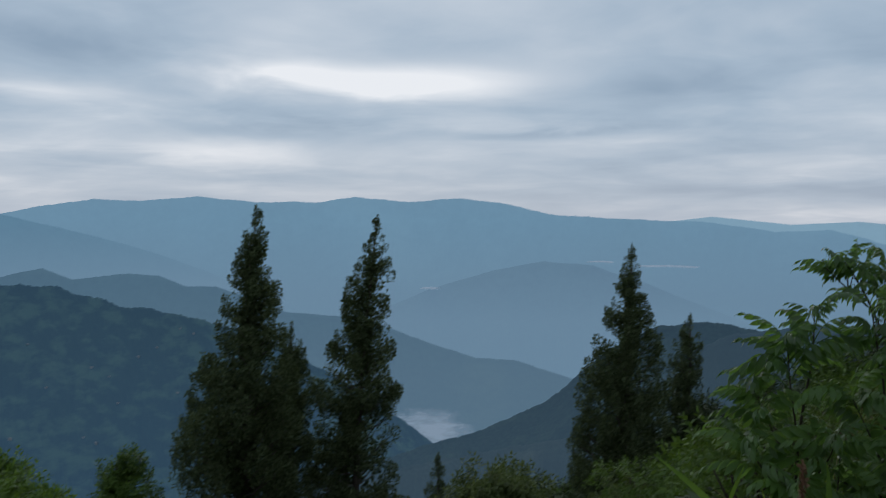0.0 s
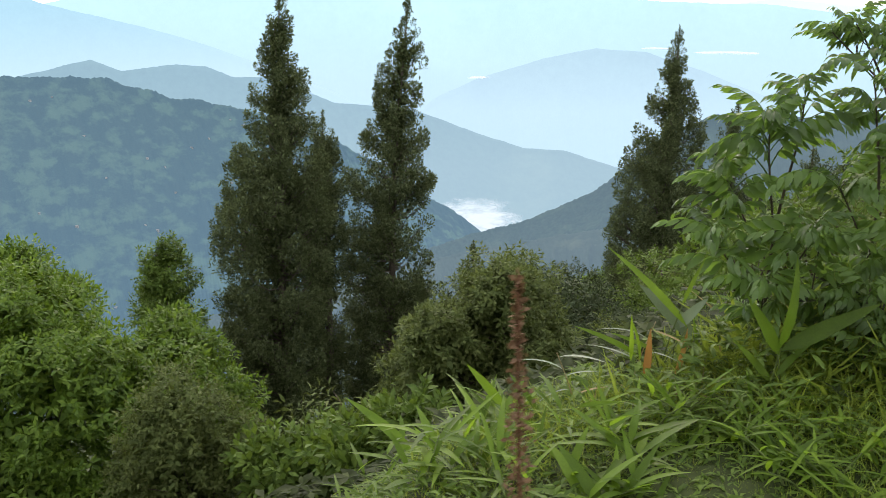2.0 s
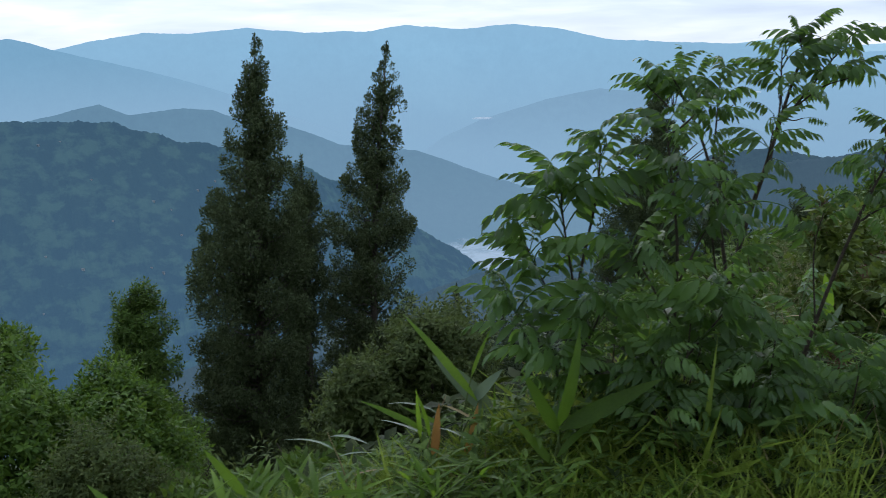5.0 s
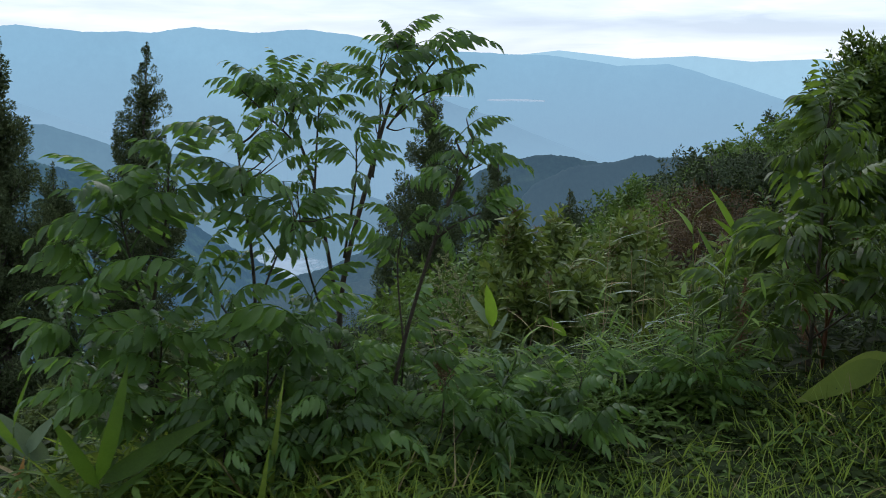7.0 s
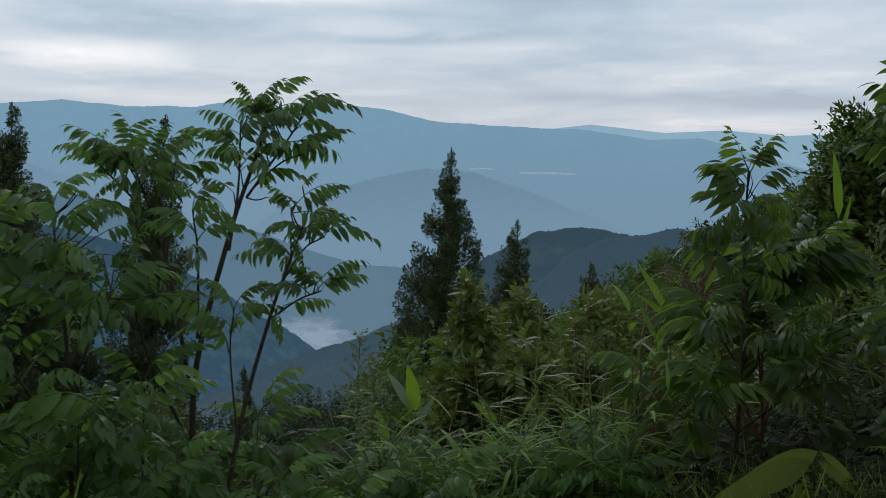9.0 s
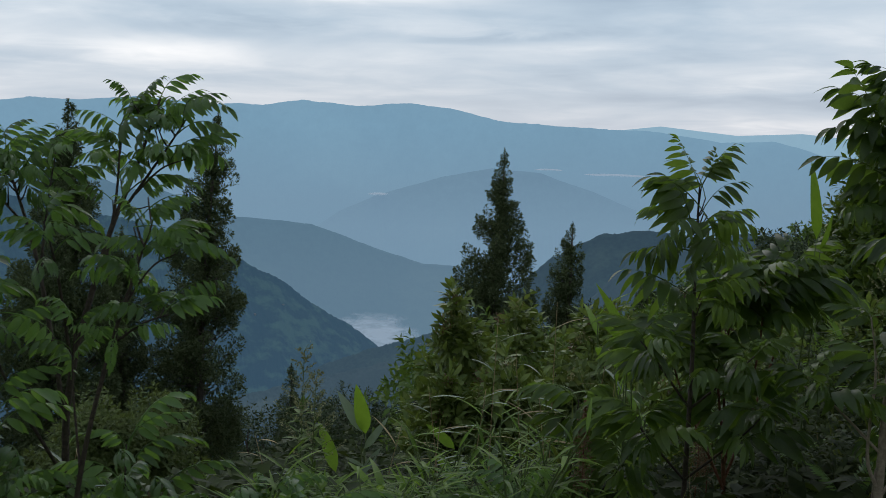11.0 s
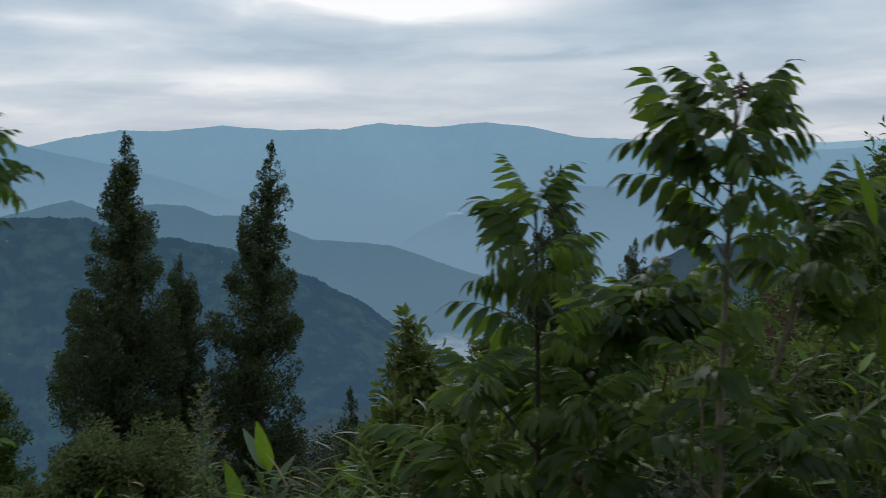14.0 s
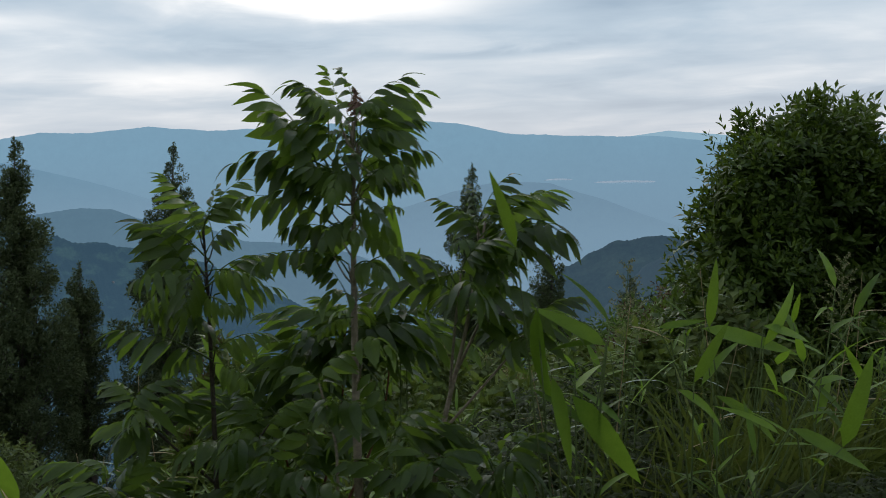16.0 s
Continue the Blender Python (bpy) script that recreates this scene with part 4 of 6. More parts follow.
crowns_at(DENSE, 2.6, [(4.3, 21.5, -5.0), (6.6, 22.0, -4.5), (2.9, 20.5, -5.6), (8.0, 21.0, -4.3), (5.6, 19.5, -5.2), (9.6, 22.5, -4.0), (1.2, 22.0, -6.6)])
VALLEY_WOODS = [wood_tree(70, M_WOODS, 5.2, 3.8, "dark round-crowned tree far down the slope", 0.17, 1500), wood_tree(71, M_WOODS, 5.2, 4.2, "dark spreading tree far down the slope", 0.17, 1500)]
crowns_at(VALLEY_WOODS, 5.2, [(x, 44 + 2.0 * math.sin(x * 2.0), -12.3 + 0.35 * math.sin(x * 3.3) + 0.13 * x) for x in (-2.6, -0.6, 1.2, 3.0, 5.0, 7.2, 9.4)])


# ---- feather-leaved saplings ----
LEAF_RNG = np.random.default_rng(5)
PINNATE = [pinnate_mesh("pinnate_leaf", M_PINNATE, LEAF_RNG, p, l, 0.074, 0.027, d, 0.7, 0.85, 0.55, r) for p, l, d, r in ((6, 0.27, 0.65, 0.35), (5, 0.22, 0.70, 0.40), (7, 0.30, 0.70, 0.35), (5, 0.20, 0.55, 0.30), (6, 0.25, 0.90, 0.50))]
BROADPIN = [pinnate_mesh("broad_pinnate_leaf", M_BROAD, LEAF_RNG, p, l, 0.130, 0.038, d, 0.72, 0.45, 0.75, r) for p, l, d, r in ((5, 0.27, 0.40, 0.20), (5, 0.24, 0.55, 0.25), (6, 0.29, 0.60, 0.25), (4, 0.20, 0.45, 0.20))]
ROUNDPIN = [pinnate_mesh("round_pinnate_leaf", M_BROAD, LEAF_RNG, p, l, 0.112, 0.041, d, 0.8, 0.60, 0.75, r) for p, l, d, r in ((4, 0.23, 0.65, 0.30), (3, 0.17, 0.7, 0.30), (5, 0.25, 0.8, 0.35), (4, 0.19, 0.6, 0.25))]
ARCH_FINE = [pinnate_mesh("arching_leaf", M_PINNATE, LEAF_RNG, p, 1.0, l, l * 0.34, a, 0.7, h, 0.6, a) for p, l, a, h in ((6, 0.28, 0.35, 1.0), (7, 0.26, 0.45, 1.4), (6, 0.29, 0.28, 0.8), (7, 0.26, 0.55, 1.6))]
ARCH_BROAD = [pinnate_mesh("arching_broad_leaf", M_BROAD, LEAF_RNG, p, 1.0, l, l * 0.29, a, 0.65, h, 0.6, a) for p, l, a, h in ((5, 0.41, 0.22, 0.50), (6, 0.39, 0.32, 0.70), (5, 0.42, 0.26, 0.60), (5, 0.43, 0.38, 0.85))]
ARCH_ROUND = [pinnate_mesh("arching_round_leaf", M_BROAD, LEAF_RNG, p, 1.0, l, l * 0.40, a, 0.75, h, 0.6, a) for p, l, a, h in ((5, 0.31, 0.35, 0.7), (5, 0.30, 0.45, 0.9), (5, 0.33, 0.30, 0.8), (6, 0.29, 0.50, 1.1))]
RED_PIN = pinnate_mesh("young_leaf", M_RED, LEAF_RNG, 4, 0.13, 0.060, 0.016, 1.1, 0.8, 1.8, 0.3, 0.9)


def whorl(tree, at, rng, meshes, count, lift, size=1.0, along=None, spread=0.20):
    """Leaves set spirally round a shoot's end."""
    shoot = Vector(along).normalized() if along is not None else Vector((0, 0, 1))
    for k in range(count):
        a = k * 2.4 + rng.uniform(-0.4, 0.4)
        f = k / max(1, count - 1)
        d = Vector((math.cos(a), math.sin(a), lift * (1 - 0.6 * f) + rng.uniform(-0.25, 0.25))) + shoot * 0.2
        up = Vector((rng.uniform(-0.5, 0.5), rng.uniform(-0.5, 0.5), 1))
        piece("leaf", meshes[rng.integers(len(meshes))], tree, aim(Vector(at) - shoot * spread * f * size, d, up, size * (0.75 + 0.3 * f) * rng.uniform(0.8, 1.1)))


LINES = {}


def leaves_to(tree, meshes, rows, mat=M_STEM):
    """Arching compound leaves from a base to a tip; a twig joins each base to the nearest stem."""
    g = np.array(tree.location)
    stems = np.concatenate(LINES[tree.name])
    for k, r in enumerate(rows):
        b, t = np.array(r[:3]) - g, np.array(r[3:]) - g
        low = stems[stems[:, 2] < b[2] + 0.02]
        near = low[np.argmin(np.linalg.norm(low - b + np.array([0, 0, 0.06]), axis=1))]
        twig = mesh_object("twig", *tube(bent([near, (near + b) / 2 + np.array([0, 0, -0.01]), b], 4), 0.0035, 0.0022, 5), mat, tree)
        up = (0.35 * math.sin(k * 2.3), 0.35 * math.cos(k * 1.7), 1)
        piece("leaf", meshes[k % len(meshes)], twig, aim(b, t - b, up, float(np.linalg.norm(t - b)) / 1.02))


def sapling(x, y, stems, label, meshes, seed, group="", mat=M_STEM, count=10, size=1.0, lift=1.7, name="sapling_tree"):
    """stems: (points in place, radius, ends with how many leaves)."""
    rng = np.random.default_rng(seed)
    g = base_at(x, y)
    tree = thing(name, g, label, "tree", group)
    for pts, r, *leafing in stems:
        n_end, n_along, f0 = leafing or (count, 4, 0.65)
        pts = np.array(pts, float) - g
        bag = Bag()
        line = bent(pts, 7)
        bag.put(*tube(line, r * 0.72, max(0.0025, r * 0.2), 7))
        stem = bag.make("stem", mat, tree)
        LINES.setdefault(tree.name, []).append(line)
        whorl(stem, line[-1], rng, meshes, n_end, lift, size, line[-1] - line[-3])
        for k in range(n_along):
            f = f0 + (0.95 - f0) * k / max(1, n_along - 1)
            q = np.array([np.interp(f, np.linspace(0, 1, len(line)), line[:, c]) for c in range(3)])
            a = k * 2.4 + seed
            d = Vector((math.cos(a), math.sin(a), rng.uniform(0.35, 1.0)))
            piece("leaf", meshes[rng.integers(len(meshes))], stem, aim(q, d, (rng.uniform(-0.4, 0.4), rng.uniform(-0.4, 0.4), 1), size * rng.uniform(0.8, 1.1)))
    return tree


A = "slender sapling with feathery compound leaves at the verge"
a_tree = sapling(3.85, 3.8, [
    ([(3.80, 3.80, -0.1), (3.80, 3.80, 0.6), (3.95, 3.82, 1.2), (4.05, 3.9, 1.50), (4.14, 3.92, 1.76)], 0.022),
    ([(3.95, 3.82, 1.15), (3.99, 3.85, 1.4), (4.00, 3.9, 1.66)], 0.010),
    ([(4.02, 3.86, 1.36), (4.18, 3.85, 1.58), (4.26, 3.85, 1.70)], 0.008),
    ([(4.05, 3.86, 1.40), (4.16, 3.82, 1.50), (4.26, 3.78, 1.54)], 0.006),
    ([(3.80, 3.80, 0.5), (3.70, 3.86, 1.1), (3.60, 3.93, 1.40), (3.52, 3.98, 1.56)], 0.014),
    ([(3.70, 3.86, 1.1), (3.72, 3.9, 1.35), (3.74, 3.95, 1.55)], 0.008),
    ([(3.62, 3.9, 1.3), (3.46, 3.95, 1.46), (3.40, 3.96, 1.52)], 0.007),
    ([(3.82, 3.8, 0.8), (3.86, 3.6, 1.15), (3.86, 3.5, 1.34)], 0.009),
    ([(3.80, 3.80, 0.3), (3.66, 3.6, 0.8), (3.62, 3.5, 1.16)], 0.010)], A, PINNATE, 101, "feather-leaved saplings", count=3, lift=1.3)
leaves_to(a_tree, ARCH_FINE, [(4.07, 3.87, 1.72, 4.19, 3.82, 1.85), (4.06, 3.86, 1.73, 3.99, 3.78, 1.83), (4.13, 3.88, 1.64, 4.31, 3.86, 1.81), (4.15, 3.86, 1.72, 4.30, 3.80, 1.70), (4.14, 3.86, 1.66, 4.25, 3.78, 1.66), (4.10, 3.87, 1.55, 4.42, 3.83, 1.55), (4.02, 3.88, 1.64, 3.84, 3.86, 1.72), (4.00, 3.90, 1.61, 3.83, 3.98, 1.61), (4.03, 3.89, 1.69, 4.14, 3.95, 1.78), (3.99, 3.89, 1.49, 3.86, 3.94, 1.54), (4.00, 3.87, 1.47, 4.12, 3.81, 1.52), (4.06, 3.88, 1.67, 4.11, 3.89, 1.61), (3.97, 3.87, 1.38, 3.83, 3.83, 1.45), (4.10, 3.86, 1.36, 4.20, 3.80, 1.34)])
leaves_to(a_tree, ARCH_FINE, [(3.54, 3.92, 1.48, 3.33, 3.85, 1.67), (3.55, 3.93, 1.49, 3.54, 3.87, 1.72), (3.54, 3.96, 1.50, 3.63, 4.04, 1.66), (3.53, 3.96, 1.47, 3.37, 4.02, 1.54), (3.52, 3.95, 1.46, 3.40, 4.01, 1.47), (3.62, 3.95, 1.49, 3.70, 4.01, 1.68), (3.63, 3.93, 1.49, 3.80, 3.87, 1.63), (3.57, 3.89, 1.47, 3.57, 3.69, 1.49), (3.63, 3.90, 1.47, 3.77, 3.74, 1.50), (3.55, 3.92, 1.43, 3.43, 3.84, 1.37), (3.65, 3.90, 1.43, 3.78, 3.74, 1.38), (3.59, 3.88, 1.43, 3.65, 3.64, 1.33), (3.80, 3.92, 1.40, 3.73, 3.84, 1.43), (3.81, 3.96, 1.42, 3.84, 4.04, 1.49)])
thin_tree = sapling(3.92, 3.35, [
    ([(3.90, 3.38, -0.1), (4.02, 3.30, 0.55), (4.14, 3.27, 0.98), (4.22, 3.25, 1.2), (4.28, 3.24, 1.36)], 0.014),
    ([(4.14, 3.27, 0.98), (4.24, 3.26, 1.05), (4.32, 3.26, 1.08)], 0.006),
    ([(4.18, 3.26, 1.1), (4.26, 3.3, 1.22), (4.33, 3.32, 1.26)], 0.005),
    ([(4.02, 3.30, 0.55), (4.0, 3.32, 0.85), (4.02, 3.3, 1.02)], 0.006)], "thin leaning sapling with feathery leaves", PINNATE, 102, "feather-leaved saplings", count=2, size=0.85, lift=1.2)
leaves_to(thin_tree, ARCH_FINE, [(4.22, 3.26, 1.35, 4.39, 3.22, 1.32), (4.22, 3.28, 1.36, 4.42, 3.30, 1.46), (4.26, 3.28, 1.44, 4.31, 3.33, 1.49), (4.21, 3.29, 1.31, 4.11, 3.36, 1.27), (4.22, 3.29, 1.36, 4.14, 3.36, 1.45), (4.30, 3.28, 1.10, 4.49, 3.32, 1.19), (4.19, 3.26, 1.03, 4.36, 3.22, 1.06), (4.15, 3.25, 1.00, 4.05, 3.17, 1.07), (4.20, 3.28, 1.20, 4.01, 3.30, 1.21), (4.19, 3.28, 1.14, 4.29, 3.31, 1.16), (4.18, 3.25, 1.11, 4.12, 3.15, 1.09), (4.22, 3.24, 1.27, 4.27, 3.12, 1.19), (4.17, 3.23, 1.03, 4.19, 3.09, 0.95)])
dark_tree = sapling(3.42, 3.36, [
    ([(3.42, 3.36, -0.1), (3.45, 3.34, 0.75), (3.42, 3.38, 1.15), (3.40, 3.42, 1.36)], 0.013),
    ([(3.45, 3.34, 0.7), (3.55, 3.3, 0.95), (3.62, 3.28, 1.08)], 0.007),
    ([(3.45, 3.34, 0.5), (3.32, 3.3, 0.75), (3.24, 3.26, 0.88)], 0.007),
    ([(3.44, 3.34, 0.3), (3.56, 3.2, 0.55), (3.64, 3.14, 0.70)], 0.007)], "young sapling with dark feathery leaves", PINNATE, 103, "feather-leaved saplings", count=7, size=1.25, lift=1.2)
leaves_to(dark_tree, ARCH_FINE, [(3.50, 3.38, 1.41, 3.42, 3.38, 1.46), (3.50, 3.36, 1.42, 3.57, 3.30, 1.40), (3.52, 3.38, 1.30, 3.38, 3.37, 1.35), (3.54, 3.36, 1.28, 3.66, 3.28, 1.38), (3.55, 3.40, 1.26, 3.70, 3.48, 1.29), (3.49, 3.40, 1.24, 3.32, 3.47, 1.19), (3.57, 3.38, 1.20, 3.70, 3.39, 1.16), (3.53, 3.37, 1.14, 3.41, 3.33, 1.07), (3.60, 3.40, 1.14, 3.77, 3.48, 1.08), (3.59, 3.34, 1.07, 3.57, 3.18, 0.95), (3.64, 3.36, 1.06, 3.86, 3.28, 1.00), (3.75, 3.37, 1.06, 3.99, 3.33, 0.92), (3.47, 3.38, 1.22, 3.28, 3.40, 1.10)])
sapling(3.0, 3.42, [
    ([(3.02, 3.45, -0.1), (3.04, 3.45, 0.6), (3.12, 3.48, 1.05), (3.14, 3.5, 1.28)], 0.014),
    ([(3.04, 3.45, 0.6), (2.98, 3.42, 0.95), (2.96, 3.4, 1.14)], 0.009),
    ([(3.03, 3.45, 0.45), (2.88, 3.46, 0.72), (2.80, 3.46, 0.90)], 0.008),
    ([(3.02, 3.45, 0.25), (2.82, 3.4, 0.50), (2.74, 3.38, 0.62)], 0.008),
    ([(3.03, 3.45, 0.3), (3.10, 3.25, 0.55), (3.12, 3.18, 0.68)], 0.008),
    ([(3.02, 3.45, 0.1), (2.95, 3.25, 0.32), (2.93, 3.18, 0.42)], 0.007)], "bushy sapling with bright feathery leaves", PINNATE, 104, "feather-leaved saplings", count=10, size=1.25, lift=1.3)
B = "young tree with long drooping compound leaves"
b_tree = sapling(6.23, 3.98, [
    ([(6.22, 3.96, -0.1), (6.23, 3.97, 0.7), (6.23, 4.0, 1.15), (6.23, 4.0, 1.47)], 0.017, 2, 3, 0.62),
    ([(6.23, 3.97, 0.55), (6.05, 3.90, 0.78), (5.98, 3.86, 0.86)], 0.008, 5, 2, 0.6),
    ([(6.23, 3.97, 0.55), (6.38, 3.90, 0.72), (6.44, 3.86, 0.80)], 0.008, 5, 2, 0.6),
    ([(6.22, 3.96, 0.25), (6.0, 3.80, 0.5), (5.94, 3.74, 0.6)], 0.008, 6, 3, 0.5),
    ([(6.22, 3.96, 0.25), (6.35, 3.75, 0.5), (6.42, 3.69, 0.62)], 0.008, 6, 3, 0.5)], B, BROADPIN, 105, "broad-leaved young trees", size=0.88, lift=1.4)
leaves_to(b_tree, ARCH_BROAD, [(6.22, 3.97, 1.46, 6.11, 3.97, 1.67), (6.23, 3.98, 1.46, 6.38, 4.02, 1.65), (6.19, 3.95, 1.30, 6.04, 3.87, 1.53), (6.24, 3.96, 1.38, 6.38, 3.92, 1.50), (6.24, 3.99, 1.27, 6.47, 4.07, 1.38), (6.23, 3.95, 1.32, 6.44, 3.85, 1.31), (6.22, 3.91, 1.36, 6.22, 3.69, 1.21), (6.21, 3.96, 1.29, 6.02, 3.92, 1.22), (6.21, 3.93, 1.33, 6.04, 3.75, 1.33), (6.23, 3.98, 1.46, 6.29, 4.00, 1.62), (6.24, 3.93, 1.24, 6.34, 3.77, 1.23), (6.22, 3.98, 1.21, 6.01, 4.02, 1.18)])
leaves_to(b_tree, ARCH_BROAD, [(6.24, 3.98, 1.00, 5.90, 3.94, 1.15), (6.26, 3.98, 1.34, 5.99, 3.94, 1.52), (6.24, 4.00, 1.19, 5.95, 4.04, 1.19), (6.26, 3.98, 1.19, 6.40, 3.94, 1.19), (6.25, 4.01, 1.23, 6.48, 4.09, 1.24), (6.25, 3.97, 1.04, 6.46, 3.89, 1.12), (6.26, 3.95, 1.28, 6.17, 3.79, 1.20), (6.26, 4.01, 1.41, 6.16, 4.09, 1.58), (6.25, 3.97, 1.04, 6.09, 3.89, 1.00), (6.25, 3.96, 1.00, 6.40, 3.84, 0.95)])
C = "young tree with pale trunk and broad compound leaves"
c_tree = sapling(6.74, 3.47, [
    ([(6.76, 3.47, -0.1), (6.76, 3.47, 0.7), (6.77, 3.46, 1.25), (6.79, 3.46, 1.80)], 0.026, 3, 9, 0.60),
    ([(6.75, 3.47, 0.42), (6.70, 3.46, 0.55), (6.70, 3.45, 0.85), (6.66, 3.44, 1.05)], 0.011, 4, 2, 0.8),
    ([(6.75, 3.47, 0.55), (6.58, 3.50, 0.72), (6.48, 3.52, 0.78)], 0.008, 6, 2, 0.6),
    ([(6.75, 3.47, 0.5), (6.92, 3.40, 0.72), (7.0, 3.38, 0.80)], 0.008, 7, 3, 0.5),
    ([(6.75, 3.47, 0.35), (6.92, 3.58, 0.50), (7.00, 3.62, 0.55)], 0.008, 7, 3, 0.6)], C, ROUNDPIN, 106, "broad-leaved young trees", M_PALE_STEM, 10, 0.86, 1.4)
leaves_to(c_tree, ARCH_ROUND, [(6.76, 3.46, 1.77, 6.72, 3.46, 1.96), (6.76, 3.47, 1.78, 6.59, 3.51, 1.93), (6.81, 3.46, 1.72, 6.95, 3.46, 1.95), (6.78, 3.46, 1.68, 6.57, 3.46, 1.83), (6.78, 3.45, 1.62, 6.48, 3.41, 1.74), (6.81, 3.47, 1.68, 6.99, 3.51, 1.82), (6.81, 3.45, 1.66, 7.02, 3.41, 1.72), (6.81, 3.47, 1.60, 6.98, 3.51, 1.62), (6.78, 3.44, 1.53, 6.56, 3.36, 1.63), (6.80, 3.48, 1.52, 6.93, 3.56, 1.55), (6.77, 3.46, 1.47, 6.56, 3.46, 1.51), (6.76, 3.47, 1.39, 6.55, 3.51, 1.43), (6.78, 3.40, 1.67, 6.74, 3.18, 1.61), (6.79, 3.40, 1.59, 6.89, 3.18, 1.51)], M_PALE_STEM)
leaves_to(c_tree, ARCH_ROUND, [(6.78, 3.41, 1.51, 6.70, 3.21, 1.49), (6.80, 3.43, 1.82, 6.87, 3.31, 1.84), (6.78, 3.43, 1.80, 6.68, 3.31, 1.88), (6.75, 3.45, 1.31, 6.63, 3.41, 1.42), (6.79, 3.42, 1.11, 6.87, 3.26, 0.98), (6.80, 3.43, 1.74, 6.91, 3.31, 1.77), (6.78, 3.42, 1.59, 6.67, 3.26, 1.69), (6.79, 3.43, 1.46, 6.93, 3.31, 1.45), (6.78, 3.41, 1.39, 6.88, 3.21, 1.40), (6.77, 3.44, 1.24, 6.67, 3.36, 1.21), (6.79, 3.50, 1.74, 6.74, 3.66, 1.81), (6.79, 3.51, 1.66, 6.89, 3.71, 1.68)], M_PALE_STEM)
leaves_to(c_tree, ARCH_ROUND, [(6.72, 3.46, 1.54, 6.52, 3.48, 1.94), (6.71, 3.45, 1.59, 6.42, 3.41, 1.71), (6.73, 3.47, 1.50, 6.44, 3.51, 1.61), (6.71, 3.48, 1.71, 6.63, 3.56, 1.95), (6.72, 3.44, 1.42, 6.49, 3.36, 1.42), (6.76, 3.48, 1.36, 6.60, 3.58, 1.49), (6.72, 3.48, 1.66, 6.52, 3.58, 1.86), (6.71, 3.43, 1.59, 6.57, 3.31, 1.86), (6.80, 3.48, 1.73, 6.75, 3.56, 1.98), (6.81, 3.44, 1.74, 6.90, 3.38, 1.92), (6.81, 3.48, 1.71, 7.00, 3.58, 1.91), (6.78, 3.49, 1.63, 6.60, 3.61, 1.67), (6.81, 3.42, 1.62, 6.96, 3.28, 1.68), (6.78, 3.49, 1.50, 6.90, 3.61, 1.42)], M_PALE_STEM)
rr = np.random.default_rng(9)
for k in range(4):
    a = 1.2 + k * 1.5
    piece("leaf", RED_PIN, c_tree, aim(Vector((6.80, 3.45, 1.80)) - c_tree.location, (0.35 * math.cos(a), 0.35 * math.sin(a), 1), (math.cos(a), math.sin(a), 0.2), rr.uniform(0.5, 0.7)), "reddish young leaf")
d_tree = sapling(6.98, 3.86, [
    ([(6.96, 3.86, -0.1), (7.0, 3.85, 0.6), (7.12, 3.85, 1.1), (7.2, 3.9, 1.46)], 0.018),
    ([(7.08, 3.85, 0.95), (7.26, 3.95, 1.28), (7.34, 4.0, 1.46)], 0.008),
    ([(7.06, 3.85, 0.9), (7.08, 3.75, 1.15), (7.1, 3.7, 1.32)], 0.008),
    ([(7.03, 3.85, 0.75), (7.26, 3.85, 1.0), (7.34, 3.86, 1.10)], 0.008),
    ([(7.0, 3.85, 0.5), (6.9, 3.7, 0.72), (6.86, 3.64, 0.80)], 0.008),
    ([(6.99, 3.85, 0.4), (7.16, 3.72, 0.62), (7.22, 3.66, 0.70)], 0.008)], "young tree with leaning pale trunk and compound leaves", BROADPIN, 107, "broad-leaved young trees", M_PALE_STEM, 4, 0.95, 1.2)
leaves_to(d_tree, ARCH_BROAD, [(7.18, 3.89, 1.41, 7.45, 3.93, 1.58), (7.17, 3.89, 1.45, 7.30, 3.93, 1.64), (7.17, 3.88, 1.43, 7.03, 3.88, 1.56), (7.18, 3.84, 1.38, 7.31, 3.68, 1.39), (7.17, 3.84, 1.40, 7.07, 3.68, 1.42), (7.18, 3.86, 1.32, 7.38, 3.78, 1.48), (7.16, 3.85, 1.30, 7.03, 3.73, 1.30), (7.17, 3.90, 1.45, 7.15, 3.98, 1.60), (7.17, 3.83, 1.34, 7.24, 3.63, 1.29)], M_PALE_STEM)
sapling(6.55, 4.35, [
    ([(6.55, 4.35, -0.3), (6.5, 4.25, 0.2), (6.42, 4.2, 0.66)], 0.020),
    ([(6.5, 4.25, 0.2), (6.64, 4.3, 0.65), (6.68, 4.35, 1.06)], 0.010),
    ([(6.5, 4.25, 0.2), (6.50, 4.3, 0.65), (6.54, 4.35, 0.98)], 0.010),
    ([(6.5, 4.25, 0.1), (6.34, 4.4, 0.5), (6.28, 4.45, 0.75)], 0.010),
    ([(6.55, 4.35, 0.1), (6.80, 4.5, 0.6), (6.86, 4.45, 1.06)], 0.010)], "leafy sapling with reddish peeling stem", BROADPIN, 108, "broad-leaved young trees", M_RED_STEM, 11, 1.1, 1.5)
sapling(5.75, 4.1, [
    ([(5.75, 4.1, -0.2), (5.78, 4.1, 0.3), (5.80, 4.1, 0.55)], 0.008), ([(5.75, 4.1, -0.1), (5.9, 4.0, 0.2), (5.98, 3.95, 0.36)], 0.007)],
        "low sapling with broad compound leaves", BROADPIN, 109, "broad-leaved young trees", count=7, size=0.8, lift=0.5)
